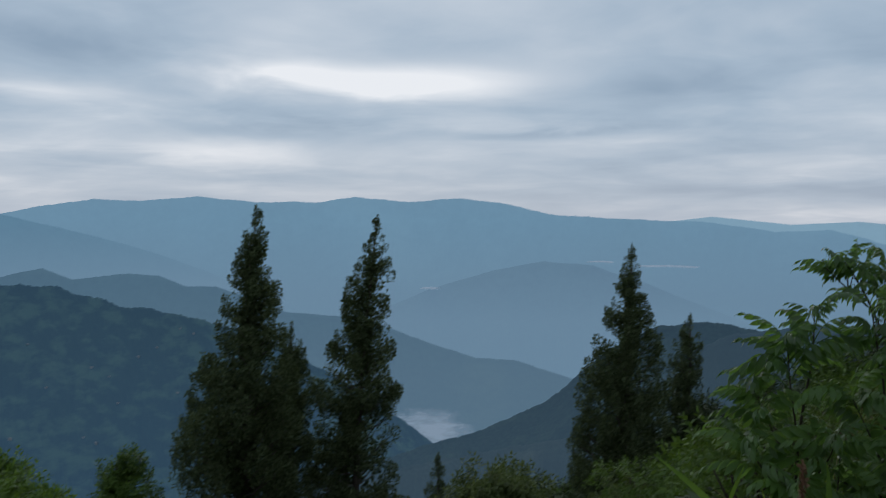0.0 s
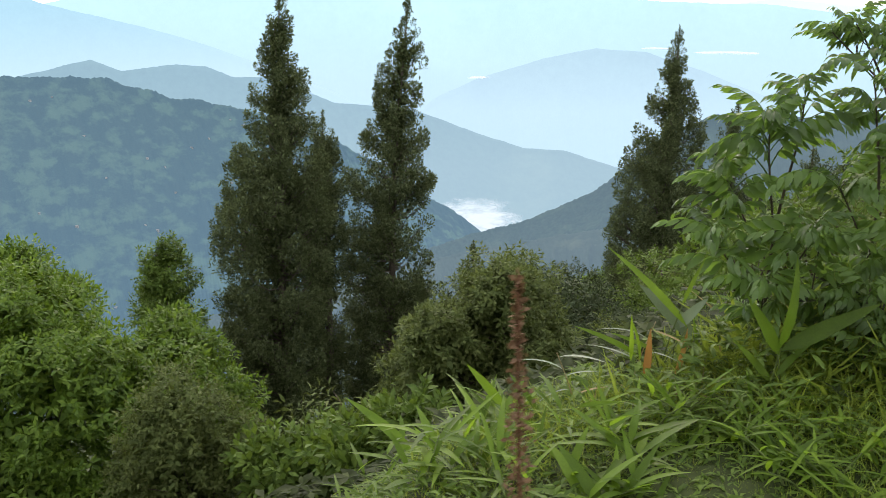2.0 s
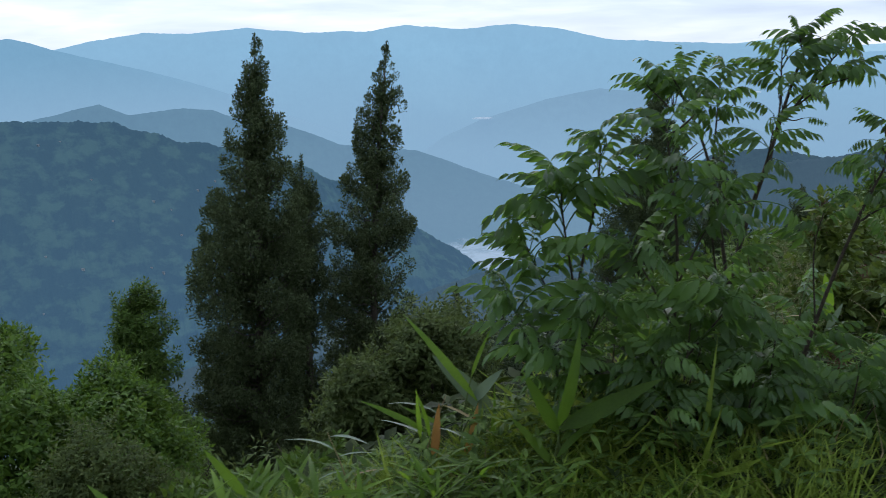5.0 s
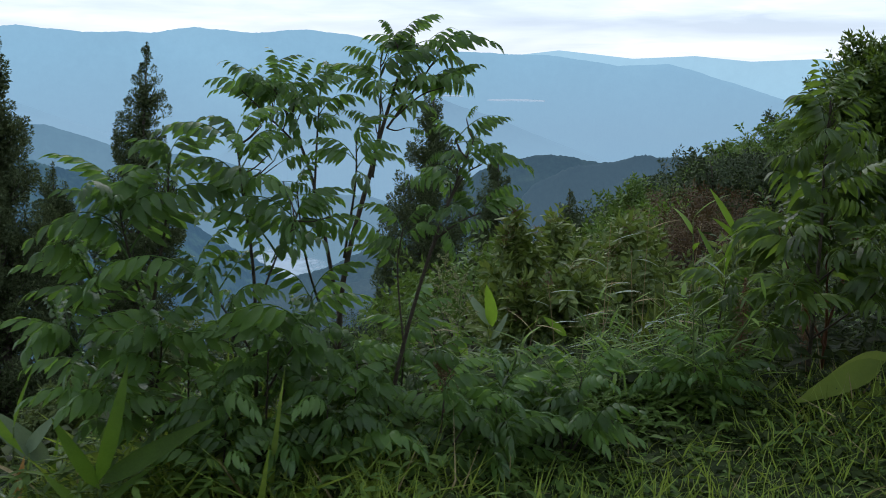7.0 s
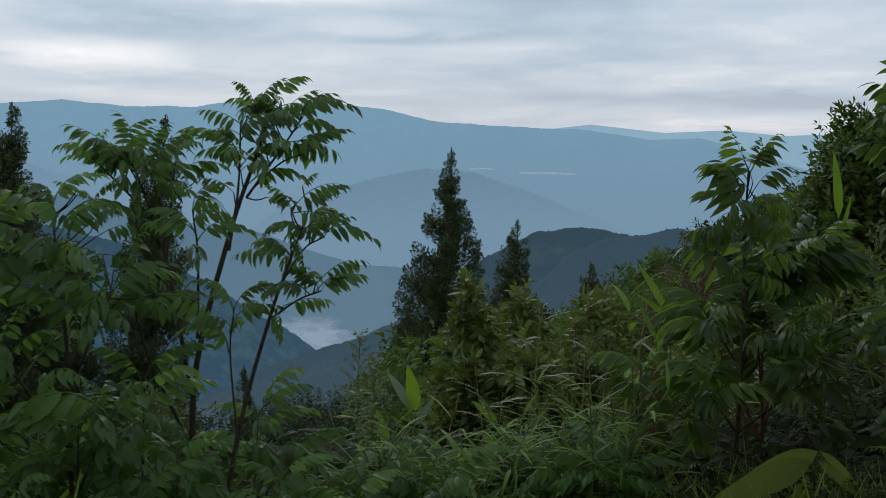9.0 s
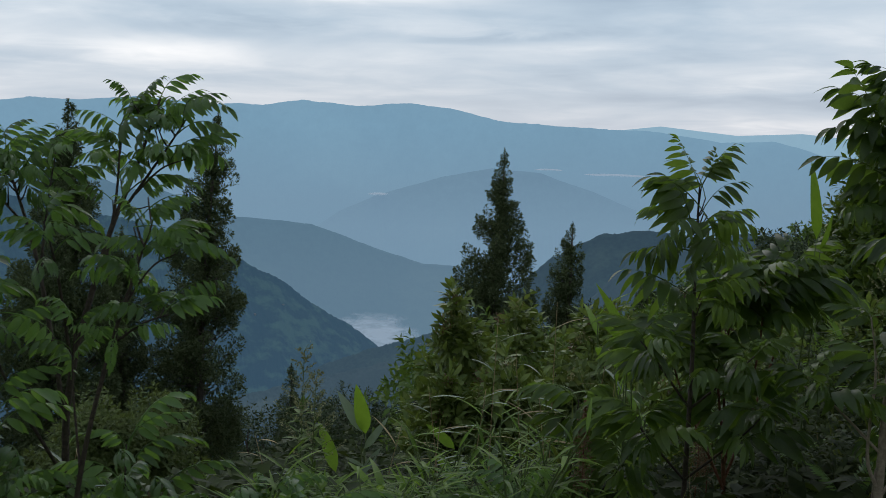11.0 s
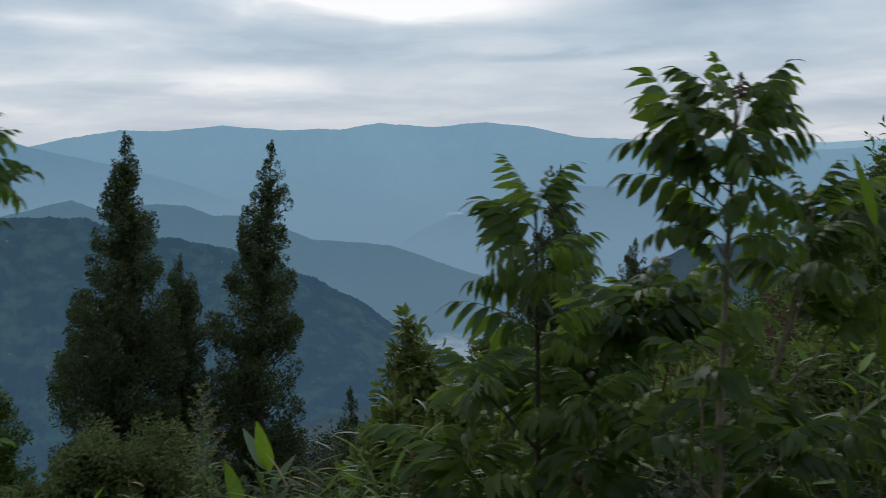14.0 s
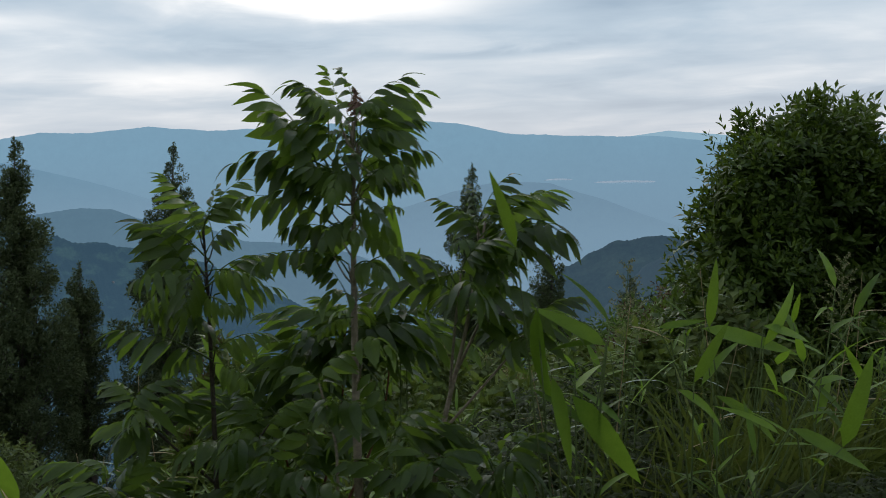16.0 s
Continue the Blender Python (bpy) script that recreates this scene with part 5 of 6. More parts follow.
sapling(4.5, 3.7, [
    ([(4.5, 3.7, -0.2), (4.52, 3.7, 0.1), (4.55, 3.68, 0.30)], 0.007), ([(4.5, 3.7, -0.2), (4.64, 3.6, 0.0), (4.72, 3.55, 0.16)], 0.006), ([(4.5, 3.7, -0.2), (4.35, 3.55, 0.05), (4.28, 3.5, 0.2)], 0.006)],
        "low sapling with feathery leaves in the grass", PINNATE, 110, "feather-leaved saplings", count=8, size=1.1, lift=0.5)

for k, (x, y, tall) in enumerate([(4.12, 3.18, 0.42), (4.72, 3.32, 0.38), (4.02, 3.62, 0.55), (5.45, 3.75, 0.34), (4.38, 3.22, 0.34), (3.66, 3.05, 0.40), (3.30, 3.08, 0.45), (3.45, 3.25, 0.62), (3.62, 3.5, 0.72), (3.78, 3.2, 0.5), (3.15, 3.3, 0.6)]):
    g = float(ground_z(x, y))
    a = k * 1.9
    sapling(x, y, [([(x, y, g - 0.05), (x + 0.03, y, g + tall * 0.5), (x + 0.05, y, g + tall)], 0.008, 7, 3, 0.5),
                   ([(x, y, g), (x + 0.10 * math.cos(a), y + 0.10 * math.sin(a), g + tall * 0.45), (x + 0.18 * math.cos(a), y + 0.18 * math.sin(a), g + tall * 0.7)], 0.006, 6, 2, 0.6),
                   ([(x, y, g), (x - 0.10 * math.cos(a), y - 0.08 * math.sin(a), g + tall * 0.4), (x - 0.18 * math.cos(a), y - 0.15 * math.sin(a), g + tall * 0.6)], 0.006, 6, 2, 0.6)],
            "low sapling with feathery leaves in the grass", PINNATE, 120 + k, "feather-leaved saplings", size=1.0 + 0.12 * (k % 3), lift=0.9)

# ---- bamboo shoots and tall blades ----
BLADES = [single_leaf_mesh("bamboo_blade", M_BAMBOO, w, 5, f, d, 0.28, c) for w, f, d, c in ((0.16, 0.20, 0.10, 0.0), (0.14, 0.25, 0.40, 0.1), (0.18, 0.15, 0.22, -0.1), (0.13, 0.3, 0.6, 0.05))]
THIN = [single_leaf_mesh("thin_blade", M_BAMBOO, w, 5, 0.25, d, 0.3, c) for w, d, c in ((0.085, 0.12, 0.0), (0.10, 0.3, 0.1), (0.075, 0.5, -0.1))]
PALE = [single_leaf_mesh("pale_blade", M_SILVER, w, 6, 0.2, d, 0.3, c) for w, d, c in ((0.24, 0.12, 0.05), (0.20, 0.3, -0.1))]
DRY = [single_leaf_mesh("withered_blade", M_ORANGE, 0.15, 5, 0.4, 0.15, 0.3, 0.2)]
WIDE = [single_leaf_mesh("wide_blade", M_BAMBOO, 0.28, 6, 0.2, 0.1, 0.35)]
M_FAN = foliage("yellowing_bamboo_leaf", (0.085, 0.120, 0.016), (0.150, 0.205, 0.030), (0.240, 0.290, 0.052), 0.5, 0.2, 0.45, 4.0, True, 0.12)
FAN = [single_leaf_mesh("fan_blade", M_FAN, 0.20, 6, 0.12, 0.18, 0.35)]


def bamboo(x, y, canes, label, seed, meshes=BLADES, leaf=0.26, per=6, group="bamboo shoots", lift=0.9):
    """canes: (lean x, lean y, height over the foot)."""
    rng = np.random.default_rng(seed)
    g = base_at(x, y)
    ob = thing("bamboo", g, label, "bamboo", group)
    for lx, ly, h in canes:
        foot = np.array([rng.uniform(-0.05, 0.05), rng.uniform(-0.05, 0.05), 0])
        line = bent([foot, foot + np.array([lx * 0.3, ly * 0.3, h * 0.55]), foot + np.array([lx, ly, h])], 6)
        bag = Bag()
        bag.put(*tube(line, 0.006, 0.0025, 6))
        cane = bag.make("cane", M_CANE, ob)
        a0 = rng.uniform(0, 6.28)
        for k in range(per):
            f = 1 - 0.55 * k / max(1, per - 1)
            q = np.array([np.interp(f, np.linspace(0, 1, len(line)), line[:, c]) for c in range(3)])
            a = a0 + k * 2.6 + rng.uniform(-0.5, 0.5)
            rise = lift * (1.5 if k == 0 else 1.0) + rng.uniform(-0.5, 0.5)
            piece("leaf", meshes[rng.integers(len(meshes))], cane, aim(q, (math.cos(a), math.sin(a), rise), (0, 0, 1), leaf * rng.uniform(0.7, 1.15)))
    return ob


G1, G2, G3 = "green bamboo shoots with long pointed leaves", "bamboo grass with pale pointed leaves", "tall bamboo grass with narrow arching leaves"


def blades(x, y, label, rows, meshes, group="bamboo shoots"):
    """A shoot whose leaves run from a base to a tip; each base is joined to the foot by its cane."""
    g = base_at(x, y)
    ob = thing("bamboo", g, label, "bamboo", group)
    rows = np.array(rows)
    for k, r in enumerate(rows):
        b, t = Vector(r[:3] - g), Vector(r[3:] - g)
        foot = np.array([0.04 * math.sin(k * 2.1), 0.04 * math.cos(k * 2.1), 0])
        cane = mesh_object("cane", *tube(bent([foot, np.array(b) * 0.5 + foot * 0.5 + np.array([0, 0, 0.03]), np.array(b)], 5), 0.005, 0.0022, 6), M_CANE, ob)
        piece("leaf", meshes[k % len(meshes)], cane, aim(b, t - b, (0.5 * math.sin(k * 1.7), -0.8, 0.7), (t - b).length))
    return ob


blades(2.93, 2.95, G1, [(2.93, 2.90, 0.24, 3.31, 2.86, 0.48), (2.92, 2.90, 0.24, 3.06, 2.91, 0.61), (2.93, 2.90, 0.22, 2.80, 2.88, 0.48), (2.92, 2.90, 0.12, 3.05, 2.91, 0.32), (2.91, 2.90, 0.09, 2.75, 2.92, 0.29)], BLADES)
blades(2.5, 3.3, G1, [(2.36, 3.20, 0.06, 2.35, 3.14, 0.30), (2.40, 3.20, 0.06, 2.39, 3.13, 0.28), (2.61, 3.20, 0.23, 2.32, 3.25, 0.61), (2.58, 3.20, 0.34, 2.65, 3.17, 0.57), (2.39, 3.20, 0.09, 2.14, 3.16, 0.27), (2.65, 3.20, -0.04, 2.72, 3.27, 0.26), (2.68, 3.20, -0.21, 2.74, 3.20, 0.09), (2.46, 3.20, 0.12, 2.27, 3.25, 0.20)], THIN)
blades(2.62, 3.4, G2, [(2.67, 3.30, 0.14, 2.42, 3.30, 0.41), (2.62, 3.30, 0.14, 2.57, 3.32, 0.30), (2.58, 3.30, 0.19, 2.70, 3.25, 0.36)], PALE)
blades(2.48, 3.2, "withered orange bamboo leaves among green shoots", [(2.42, 3.15, -0.02, 2.44, 3.16, 0.23), (2.55, 3.15, 0.00, 2.62, 3.16, 0.23)], DRY)
blades(1.75, 2.65, G1, [(1.77, 2.60, 0.10, 1.62, 2.60, 0.29), (1.40, 2.60, -0.12, 1.17, 2.63, 0.15), (1.70, 2.60, -0.03, 1.60, 2.62, 0.06), (2.06, 2.60, 0.11, 2.18, 2.54, 0.18), (1.94, 2.60, -0.00, 1.79, 2.64, 0.05), (1.55, 2.60, -0.18, 1.37, 2.61, -0.11), (2.19, 2.60, -0.22, 2.36, 2.57, 0.01)], BLADES)
blades(4.85, 5.45, G1, [(4.87, 5.40, -0.06, 4.82, 5.33, 0.24), (4.70, 5.40, -0.29, 4.61, 5.45, -0.00), (5.38, 5.40, -0.15, 5.22, 5.40, 0.00), (5.38, 5.40, -0.31, 5.27, 5.43, -0.21)], WIDE)
blades(4.82, 5.5, G2, [(4.85, 5.40, -0.05, 4.71, 5.45, 0.18), (4.86, 5.40, -0.15, 5.00, 5.43, 0.02), (4.84, 5.40, -0.31, 4.95, 5.46, -0.16), (4.77, 5.40, -0.21, 4.87, 5.39, -0.25), (5.58, 5.40, -0.30, 5.64, 5.44, -0.11)], PALE)
blades(6.86, 4.4, "tall bamboo shoot with one upright leaf", [(6.90, 4.35, 1.21, 6.87, 4.35, 1.56), (6.92, 4.35, 1.16, 6.99, 4.37, 1.33)], BLADES[:1])
blades(6.2, 4.75, G1, [(6.16, 4.70, 0.67, 6.02, 4.75, 0.94), (6.18, 4.70, 0.65, 6.29, 4.64, 0.63), (6.17, 4.70, 0.63, 6.02, 4.65, 0.78), (6.15, 4.70, 0.60, 6.07, 4.66, 0.44), (6.10, 4.70, 0.52, 6.22, 4.77, 0.65)], BLADES)
blades(7.4, 3.65, G1, [(7.26, 3.55, 1.41, 7.19, 3.54, 1.65), (7.54, 3.55, 1.17, 7.45, 3.57, 1.35), (7.53, 3.55, 1.10, 7.32, 3.52, 1.25), (7.32, 3.55, 1.23, 7.29, 3.55, 0.83), (7.36, 3.55, 1.01, 7.43, 3.53, 0.70), (7.20, 3.55, 0.51, 7.11, 3.53, 0.82), (7.42, 3.55, 0.95, 7.68, 3.56, 0.62), (7.53, 3.55, 1.11, 7.36, 3.56, 1.13), (7.47, 3.55, 0.85, 7.31, 3.61, 0.97)], BLADES)
blades(8.4, 4.65, G1, [(8.22, 4.60, 0.91, 8.27, 4.63, 1.21), (8.46, 4.60, 0.82, 8.69, 4.66, 1.09), (8.46, 4.60, 0.75, 8.59, 4.65, 0.58), (8.19, 4.60, 0.66, 8.36, 4.67, 0.90), (8.00, 4.60, 0.92, 8.22, 4.62, 0.95), (8.25, 4.60, 0.61, 8.60, 4.55, 0.44), (8.46, 4.60, 0.91, 8.73, 4.65, 0.84), (8.68, 4.60, 0.63, 8.92, 4.67, 0.72), (8.19, 4.60, 0.91, 8.68, 4.66, 0.78)], BLADES)
blades(7.95, 4.0, G1, [(7.92, 3.90, 0.87, 8.05, 3.91, 1.09), (7.86, 3.90, 0.85, 8.11, 3.93, 0.72), (8.46, 3.90, 0.61, 8.55, 3.86, 0.95), (8.49, 3.90, 1.08, 8.60, 3.95, 1.28), (8.27, 3.90, 0.69, 8.60, 3.91, 0.52), (8.23, 3.90, 0.67, 8.05, 3.87, 0.82)], BLADES)
blades(6.45, 3.7, "bamboo shoot with broad leaves spread like a fan", [(6.44, 3.65, 0.27, 6.00, 3.45, 0.24), (6.38, 3.60, 0.25, 5.85, 3.35, 0.20), (6.45, 3.65, 0.27, 6.54, 3.50, 0.19), (6.41, 3.60, 0.25, 6.49, 3.40, 0.17), (6.33, 3.55, 0.19, 6.08, 3.20, 0.03), (6.33, 3.55, 0.19, 6.38, 3.30, 0.02), (6.25, 3.50, 0.14, 5.96, 3.20, 0.03)], FAN)
bamboo(6.2, 5.2, [(-0.05, 0, 1.1), (0.15, 0.1, 0.9)], G1, 207, leaf=0.26, per=6)
bamboo(7.62, 4.4, [(0.0, 0.0, 0.95), (0.15, -0.1, 0.8)], G1, 209, leaf=0.26, per=6, lift=0.9)
bamboo(8.9, 5.0, [(0.1, 0.05, 1.15), (-0.15, 0, 1.0)], G1, 211, leaf=0.26, per=6, lift=1.0)
rng = np.random.default_rng(31)
for k in range(88):
    if k < 16:
        x, y, h = rng.uniform(5.6, 6.9), rng.uniform(4.9, 6.4), rng.uniform(0.4, 0.8)
    elif k < 34:
        x, y, h = rng.uniform(7.3, 10.2), rng.uniform(4.2, 6.4), rng.uniform(0.6, 1.15)
    elif k < 40:
        x, y, h = rng.uniform(4.5, 5.7), rng.uniform(3.9, 4.8), rng.uniform(0.28, 0.48)
    else:
        x, y, h = rng.uniform(1.3, 3.7), rng.uniform(2.0, 3.1), rng.uniform(0.06, 0.22)
    if 8 <= k < 16:
        continue
    bamboo(x, y, [(rng.uniform(-0.2, 0.2), rng.uniform(-0.15, 0.15), h * rng.uniform(0.7, 1.0)) for _ in range(3)], G3, 300 + k, THIN if k % 3 else BLADES, rng.uniform(0.16, 0.27), 6, "bamboo grass", 0.6)


for k in range(16):
    x, y, h = rng.uniform(4.55, 5.9), rng.uniform(3.55, 4.7), rng.uniform(0.35, 0.7)
    bamboo(x, y, [(rng.uniform(-0.2, 0.2), rng.uniform(-0.15, 0.15), h * rng.uniform(0.7, 1.0)) for _ in range(4)], G3, 420 + k, THIN, rng.uniform(0.13, 0.20), 7, "bamboo grass", 0.5)


# ---- seed heads and ferns ----
def seed_stalk(x, y, top, r, label, mat, seed, name="seed_stalk", wide=0.02, long=0.25):
    rng = np.random.default_rng(seed)
    g = base_at(x, y)
    ob = thing(name, g, label, "plant", "seed stalks")
    h = top - g[2]
    line = bent([(0, 0, 0), (0.02, 0, h * 0.5), (r, 0, h)], 7)
    bag = Bag()
    bag.put(*tube(line, 0.004, 0.0015, 5))
    bag.make("stalk", M_RED_STEM if mat is M_RUST else M_CANE, ob)
    n = 1100
    f = 1 - rng.random(n) * long / h
    p = np.stack([np.interp(f, np.linspace(0, 1, len(line)), line[:, c]) for c in range(3)], 1)
    p += rng.normal(0, 1, (n, 3)) * wide * np.array([1, 1, 0.5]) * np.minimum(1, (1.02 - f) * h / long * 2)[:, None]
    bag = Bag()
    bag.add(leaf_shape(0.7, 1, 0.3, 0.1), p, sphere_dirs(rng, n) + np.array([0, 0, 0.5]), rng.normal(size=(n, 3)), rng.uniform(0.005, 0.011, n))
    tagged(bag.make("seed_head", mat, ob), kind="stuff")


def plume(x, y, top, label, seed, spread=0.16, long=0.55):
    rng = np.random.default_rng(seed)
    g = base_at(x, y)
    ob = thing("flower_plume", g, label, "plant", "flower plumes")
    h = top - g[2]
    bag, heads = Bag(), Bag()
    line = bent([(0, 0, 0), (0.01, 0.01, h * 0.5), (0.03, 0, h)], 7)
    bag.put(*tube(line, 0.005, 0.0015, 5))
    for k in range(22):
        f = 1 - (k / 22) * long / h
        q = np.array([np.interp(f, np.linspace(0, 1, len(line)), line[:, c]) for c in range(3)])
        a = k * 2.4
        reach = spread * (0.25 + 0.9 * k / 22)
        e = q + np.array([math.cos(a) * reach, math.sin(a) * reach, reach * 0.9])
        bag.put(*tube(np.array([q, (q + e) / 2 + [0, 0, 0.02], e]), 0.0015, 0.0008, 4))
        m = 30
        s = 0.15 + 0.85 * rng.random((m, 1))
        heads.add(leaf_shape(0.6, 1, 0.3, 0.1), q + (e - q) * s + rng.normal(0, 0.004, (m, 3)), sphere_dirs(rng, m) + (e - q) * 6, rng.normal(size=(m, 3)), rng.uniform(0.009, 0.019, m))
    bag.make("stalk", M_CANE, ob)
    tagged(heads.make("flower_head", M_PLUME, ob), kind="stuff")
    low = Bag()
    m = 60
    f = rng.random(m) * 0.6 + 0.1
    p = np.stack([np.interp(f, np.linspace(0, 1, len(line)), line[:, c]) for c in range(3)], 1)
    d = sphere_dirs(rng, m)
    d[:, 2] = np.abs(d[:, 2]) * 0.4
    low.add(NARROW_LEAF, p, d, np.array([[0, 0, 1.0]]).repeat(m, 0), rng.uniform(0.07, 0.13, m))
    low.make("foliage", M_SHRUB, ob)


seed_stalk(1.727, 0.23, 1.37, 0.01, "rust-brown dock stalk with dry seeds", M_RUST, 401, wide=0.011, long=0.75)
seed_stalk(6.38, 4.3, 0.42, 0.02, "rust-brown dock stalk with dry seeds", M_RUST, 402, wide=0.03, long=0.35)
seed_stalk(4.2, 3.5, 0.40, 0.0, "dark red dried seed head", M_RUST, 403, wide=0.03, long=0.10)
seed_stalk(6.45, 4.36, 0.36, -0.03, "rust-brown dock stalk with dry seeds", M_RUST, 404, wide=0.02, long=0.25)
plume(4.50, 5.32, 0.44, "pale green branching flower plume", 411)
plume(4.58, 5.15, 0.34, "pale green branching flower plume", 412)
seed_stalk(5.75, 3.85, 0.62, 0.02, "rust-brown dock stalk with dry seeds", M_RUST, 405, wide=0.02, long=0.40)
plume(9.6, 6.2, 0.95, "pale green branching flower plume", 413)
plume(8.2, 6.0, 1.0, "pale green branching flower plume", 414)
plume(10.1, 6.4, 0.75, "pale green branching flower plume", 415)
REED_LEAF = [single_leaf_mesh("reed_blade", m, w, 5, 0.3, d, 0.3, c) for m, w, d, c in ((M_SILVER, 0.085, 0.25, 0.1), (M_SILVER, 0.07, 0.5, -0.1), (M_STRAW, 0.06, 0.3, 0.2))]


def reed(x, y, tall, lean, seed):
    """A thin stiff stalk with a few narrow bent leaves."""
    rng = np.random.default_rng(seed)
    ob = thing("reed", base_at(x, y), "thin straw-coloured reed with pale bent leaves", "reed", "dry reeds")
    line = bent([(0, 0, 0), (lean * 0.4, 0.02, tall * 0.5), (lean, 0.03, tall)], 6)
    stalk = mesh_object("stalk", *tube(line, 0.0042, 0.0016, 5), M_STRAW, ob)
    for k in range(5):
        f = 0.35 + 0.14 * k + rng.uniform(-0.04, 0.04)
        q = np.array([np.interp(f, np.linspace(0, 1, len(line)), line[:, c]) for c in range(3)])
        a = k * 2.9 + rng.uniform(-0.5, 0.5)
        piece("leaf", REED_LEAF[rng.integers(3)], stalk, aim(q, (math.cos(a), 0.5 * math.sin(a), rng.uniform(-0.1, 0.7)), (0, 0, 1), rng.uniform(0.14, 0.26)))


for k, (x, y, tall, lean) in enumerate([(5.55, 5.2, 1.15, 0.04), (5.72, 5.05, 0.95, -0.05), (5.42, 4.9, 0.75, 0.08), (5.95, 5.5, 1.25, 0.02), (5.3, 5.3, 0.8, -0.08), (6.05, 5.0, 0.9, 0.1), (5.8, 4.7, 0.7, -0.06),
                                        (6.3, 5.6, 1.1, 0.1), (5.2, 4.6, 0.6, 0.05), (4.95, 5.0, 0.6, 0.12), (7.9, 5.1, 1.2, 0.12), (8.6, 5.5, 1.3, -0.1), (9.1, 5.3, 1.1, 0.15), (8.3, 4.9, 0.95, 0.18), (7.6, 4.8, 0.9, -0.12),
                                        (4.45, 4.7, 0.55, -0.1), (3.55, 4.3, 0.6, 0.1), (2.35, 3.2, 0.4, 0.12), (2.1, 2.95, 0.32, -0.1), (9.5, 5.8, 1.2, 0.05)]):
    reed(x, y, tall, lean, 700 + k)
FROND = [pinnate_mesh("fern_frond", M_PINNATE, LEAF_RNG, 15, 0.55, 0.085, 0.020, d, 0.3) for d in (0.5, 0.8)]
rng = np.random.default_rng(55)
for k in range(20):
    x, y = rng.uniform(2.6, 7.2), rng.uniform(3.9, 5.6)
    if k > 14:
        x, y = rng.uniform(4.2, 5.8), rng.uniform(3.1, 4.0)
    if 3.6 < x < 5.4 and y > 4.3:
        continue
    fern = thing("fern", base_at(x, y, 0.02), "green arching fern in the undergrowth", "fern", "ferns")
    whorl(fern, (0, 0, 0.12), rng, FROND, 7, 1.1, rng.uniform(0.7, 1.1))


# ---- grass and undergrowth ----
def blade_strip(width, droop):
    """A flat grass blade, bent over towards its point."""
    v = [(-width / 2, 0, 0), (width / 2, 0, 0), (-width * 0.42, 0.5, -droop * 0.25), (width * 0.42, 0.5, -droop * 0.25), (0, 1, -droop)]
    return np.array(v, float), np.array([(0, 1, 3), (0, 3, 2), (2, 3, 4)])


def grass(name, label, n, area, heights, mat, seed, lean=0.5, width=0.022):
    rng = np.random.default_rng(seed)
    x, y = rng.uniform(area[0], area[1], n), rng.uniform(area[2], area[3], n)
    tuft = lumps(x, y, 3.1, 2.0) + rng.normal(0, 0.5, n)
    rim = np.minimum(np.minimum(x - area[0], area[1] - x), np.minimum(y - area[2], area[3] - y)) + 0.35 * lumps(x, y, 2.0, 4.0)
    keep = (tuft > -0.9) & (rng.random(n) < np.clip(0.15 + rim * 1.6, 0, 1))
    x, y = x[keep], y[keep]
    n = len(x)
    low = np.interp(x, [0.9, 1.5, 2.4, 3.2, 4.2, 9.0], [0.12, 0.35, 0.55, 0.8, 0.62, 0.62])
    h = rng.uniform(heights[0], heights[1], n) * (0.7 + 0.5 * lumps(x, y, 2.3, 0.5)) * low
    p = np.stack([x, y, ground_z(x, y) - 0.02], 1)
    d = rng.normal(0, lean, (n, 3))
    d[:, 2] = 1
    bag, pick = Bag(), rng.integers(0, 3, n)
    for k, droop in enumerate((0.15, 0.5, 0.9)):
        q = pick == k
        bag.add(blade_strip(width / 0.3, droop), p[q], d[q], rng.normal(size=(int(q.sum()), 3)) + np.array([0, 0, 0.3]), h[q])
    tagged(bag.make(name, mat), label, "grass", kind="stuff")


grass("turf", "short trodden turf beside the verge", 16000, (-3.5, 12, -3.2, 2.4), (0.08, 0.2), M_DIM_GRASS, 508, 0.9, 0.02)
grass("verge_grass", "bright green grass along the verge", 11000, (-3, 12, 0.7, 4.6), (0.14, 0.40), M_GRASS, 501, 0.7, 0.014)
grass("verge_grass", "thick green grass on the verge", 21000, (0.4, 7.8, 0.7, 3.9), (0.12, 0.42), M_GRASS, 505, 0.5, 0.012)
grass("verge_grass", "fine bright grass standing thick on the verge", 14000, (1.2, 4.0, 1.5, 3.5), (0.20, 0.46), M_GRASS, 507, 0.45, 0.009)
grass("tall_grass", "tall arching green grass at the verge edge", 700, (1.9, 3.6, 2.6, 3.8), (0.30, 0.65), M_GRASS, 502, 0.7, 0.022)
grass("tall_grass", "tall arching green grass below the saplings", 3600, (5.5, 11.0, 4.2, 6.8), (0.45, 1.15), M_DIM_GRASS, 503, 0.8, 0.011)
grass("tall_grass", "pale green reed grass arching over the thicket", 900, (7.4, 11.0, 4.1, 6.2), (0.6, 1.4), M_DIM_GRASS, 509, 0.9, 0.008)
grass("dry_grass", "dry straw-coloured blades in the grass", 2600, (-1, 11, 1.6, 5.6), (0.14, 0.55), M_STRAW, 504, 0.9, 0.010)


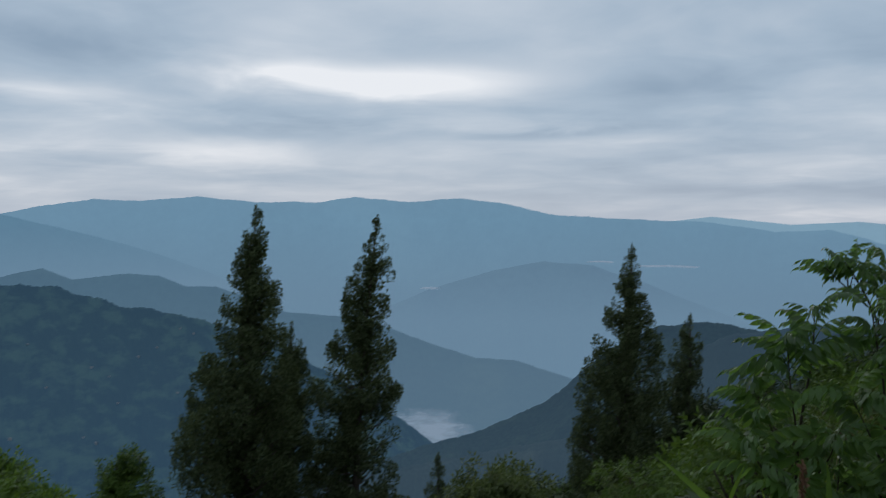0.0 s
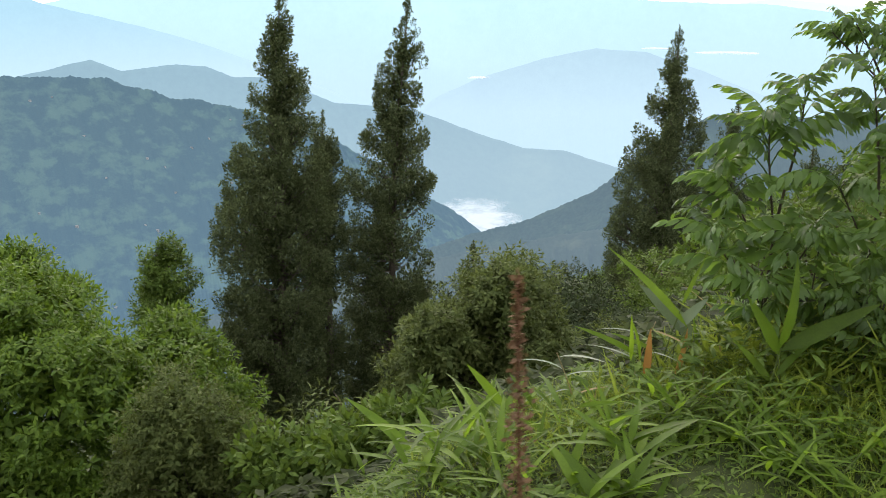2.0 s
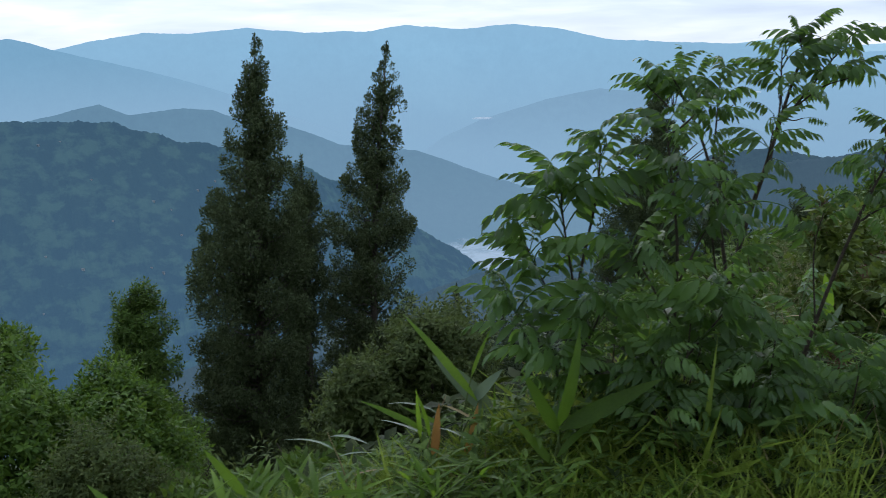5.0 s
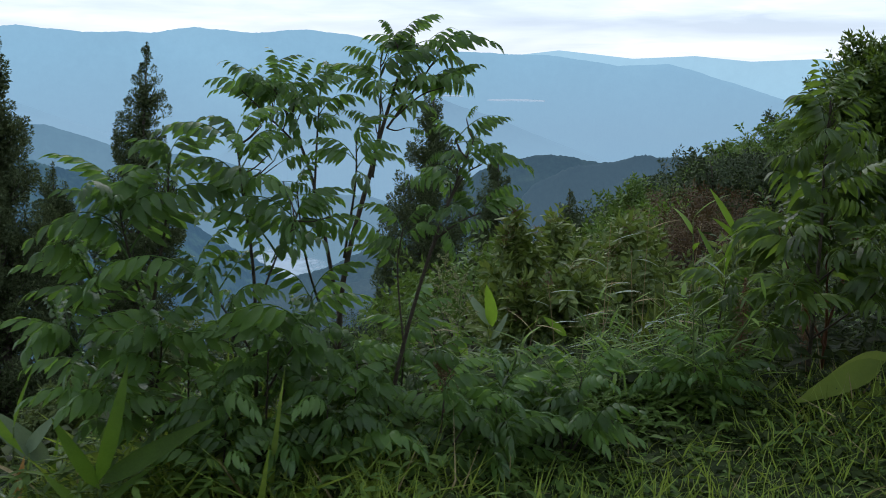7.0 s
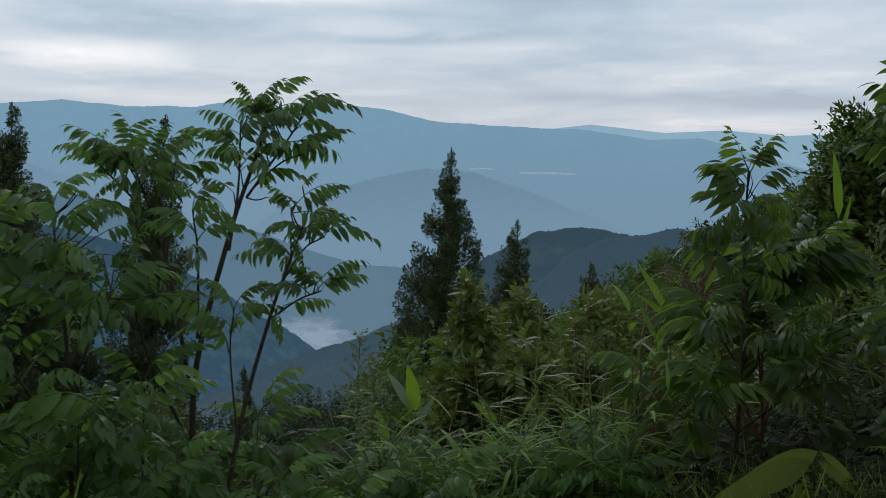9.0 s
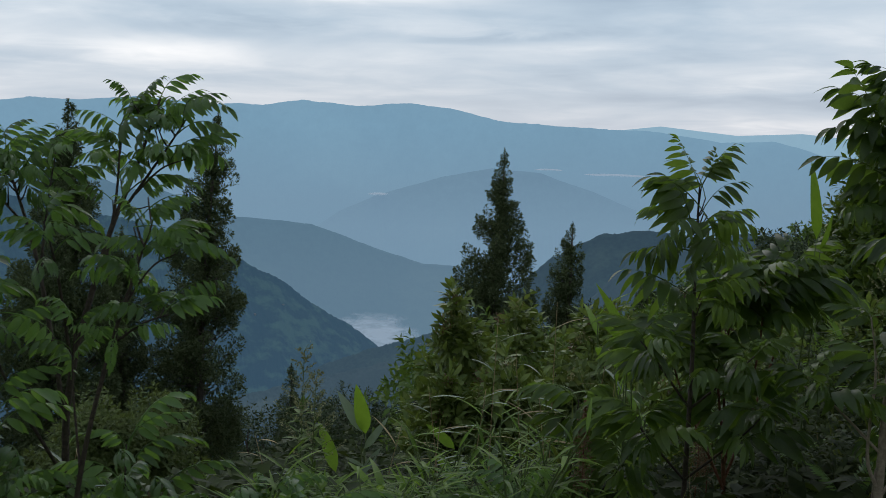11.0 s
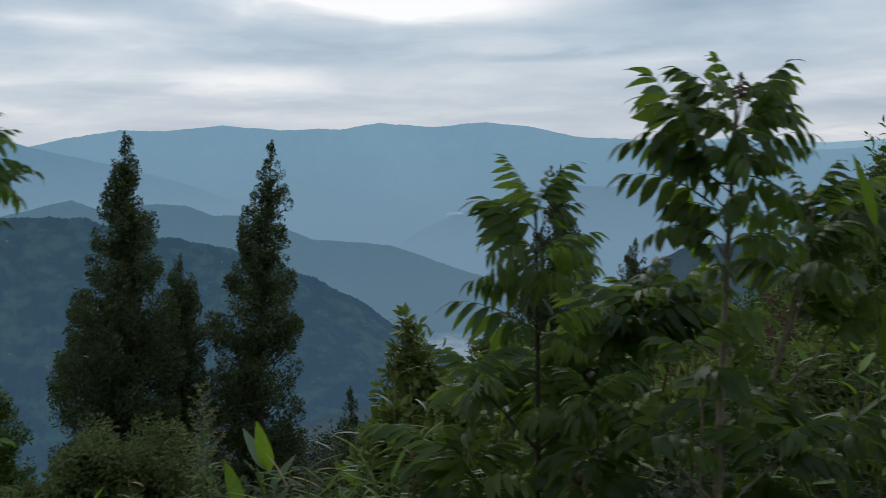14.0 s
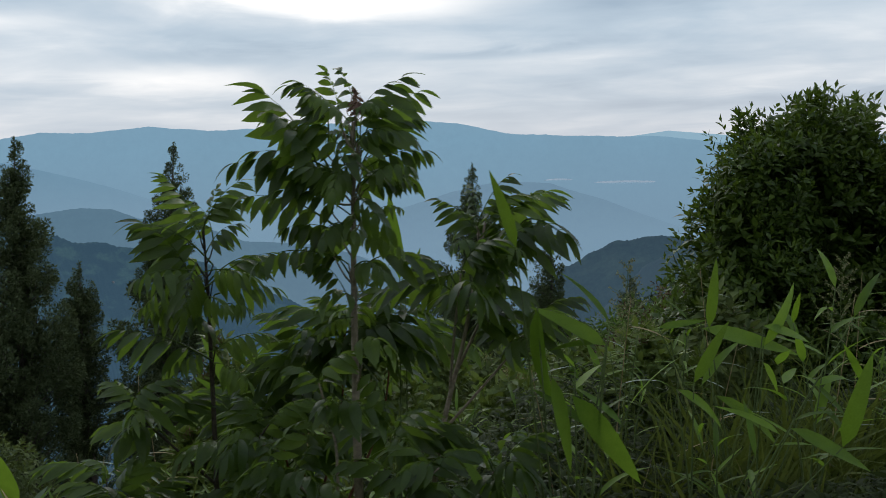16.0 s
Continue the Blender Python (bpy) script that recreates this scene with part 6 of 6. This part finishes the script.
def undergrowth(name, label, n, area, leaf, height, mat, seed, shape=SHRUB_LEAF):
    rng = np.random.default_rng(seed)
    x, y = rng.uniform(area[0], area[1], n), rng.uniform(area[2], area[3], n)
    x, y = x + 0.35 * lumps(x, y, 0.8, 5.0) + rng.normal(0, 0.05 * (area[1] - area[0]), n), y + 0.3 * lumps(y, x, 0.9, 7.0) + rng.normal(0, 0.06 * (area[3] - area[2]), n)
    z = ground_z(x, y) + height * np.maximum(0, 0.45 + 0.55 * lumps(x, y, 1.9, 3.0)) * rng.random(n) ** 0.5
    bag = Bag()
    c = np.stack([x, y, z], 1)
    for k in range(5):
        a = rng.uniform(0, 6.28, n)
        d = np.stack([np.cos(a), np.sin(a), rng.uniform(-0.3, 0.7, n)], 1)
        bag.add(shape, c, d, np.array([[0, 0, 1.0]]) + rng.normal(0, 0.3, (n, 3)), leaf * rng.uniform(0.6, 1.3, n))
    tagged(bag.make(name, mat), label, "undergrowth", kind="stuff")


undergrowth("weeds", "low bright green weeds between the grass", 6500, (0.9, 7.6, 1.6, 3.9), 0.05, 0.15, M_SHRUB, 604, FAR_NARROW)
undergrowth("weeds", "tangled fine-leaved weeds between the bamboo grass", 1500, (4.75, 5.8, 3.5, 5.0), 0.06, 0.5, M_SHRUB, 608, NARROW_LEAF)
undergrowth("weeds", "low weeds covering the ground, coloured dim as if shaded", 3000, (3.4, 8.0, 2.2, 4.0), 0.06, 0.2, M_UNDER, 607, FAR_LEAF)
undergrowth("weeds", "taller leafy weeds at the edge of the verge", 900, (1.4, 5.6, 2.7, 4.4), 0.085, 0.34, M_SHRUB, 605, NARROW_LEAF)
undergrowth("undergrowth", "thicket of narrow leaves below the young trees, darkened as if shaded", 5200, (5.6, 11.0, 4.1, 6.8), 0.075, 0.85, M_UNDER, 606, FAR_NARROW)
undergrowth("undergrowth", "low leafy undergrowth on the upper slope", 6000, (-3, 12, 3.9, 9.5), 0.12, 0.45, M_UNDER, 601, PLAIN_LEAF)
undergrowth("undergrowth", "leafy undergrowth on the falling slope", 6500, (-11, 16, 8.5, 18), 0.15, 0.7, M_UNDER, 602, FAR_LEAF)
undergrowth("undergrowth", "rough scrub covering the hillside", 7000, (-24, 36, 16, 60), 0.36, 1.0, M_WOODS, 603, FAR_LEAF)


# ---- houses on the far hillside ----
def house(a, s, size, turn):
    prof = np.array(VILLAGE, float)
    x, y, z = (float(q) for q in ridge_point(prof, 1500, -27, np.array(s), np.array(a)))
    ob = thing("house", (x, y, z), "small white house with grey roof on the far hillside", "house", "hillside houses")
    w, d, h = size, size * 0.7, size * 0.5
    v = np.array([(sx * w / 2, sy * d / 2, k) for k in (-3.0, h) for sx, sy in ((-1, -1), (1, -1), (1, 1), (-1, 1))])
    t = [(0, 1, 5), (0, 5, 4), (1, 2, 6), (1, 6, 5), (2, 3, 7), (2, 7, 6), (3, 0, 4), (3, 4, 7), (4, 5, 6), (4, 6, 7)]
    mesh_object("wall", v, t, M_WALL, ob, smooth=False)
    o = 0.4
    v = np.array([(-w / 2 - o, -d / 2 - o, h), (w / 2 + o, -d / 2 - o, h), (w / 2 + o, d / 2 + o, h), (-w / 2 - o, d / 2 + o, h), (-w / 2 - o, 0, h * 1.55), (w / 2 + o, 0, h * 1.55)])
    t = [(0, 1, 5), (0, 5, 4), (2, 3, 4), (2, 4, 5), (3, 0, 4), (1, 2, 5), (0, 2, 1), (0, 3, 2)]
    mesh_object("roof", v, t, M_ROOF, ob, smooth=False)
    ob.rotation_euler = (0, 0, radians(turn))


rng = np.random.default_rng(71)
for a, s in [(-24.5, 0.30), (-22.0, 0.22), (-21.0, 0.26), (-20.5, 0.32), (-18.2, 0.12), (-17.0, 0.30), (-27.0, 0.05), (-28.2, 0.06), (-16.0, 0.05), (-16.8, 0.04), (-22.5, 0.45), (-21.8, 0.47),
             (-26.5, 0.42), (-28.5, 0.40), (-23.0, 0.60), (-24.8, 0.66), (-14.0, 0.15), (-9.5, 0.20), (-8.8, 0.22), (-25.5, 0.20), (-19.3, 0.18), (-11.5, 0.35), (-10.5, 0.42), (-7.0, 0.12), (-29.0, 0.55)]:
    house(a, s, rng.uniform(1.8, 3.6), rng.uniform(-30, 30))
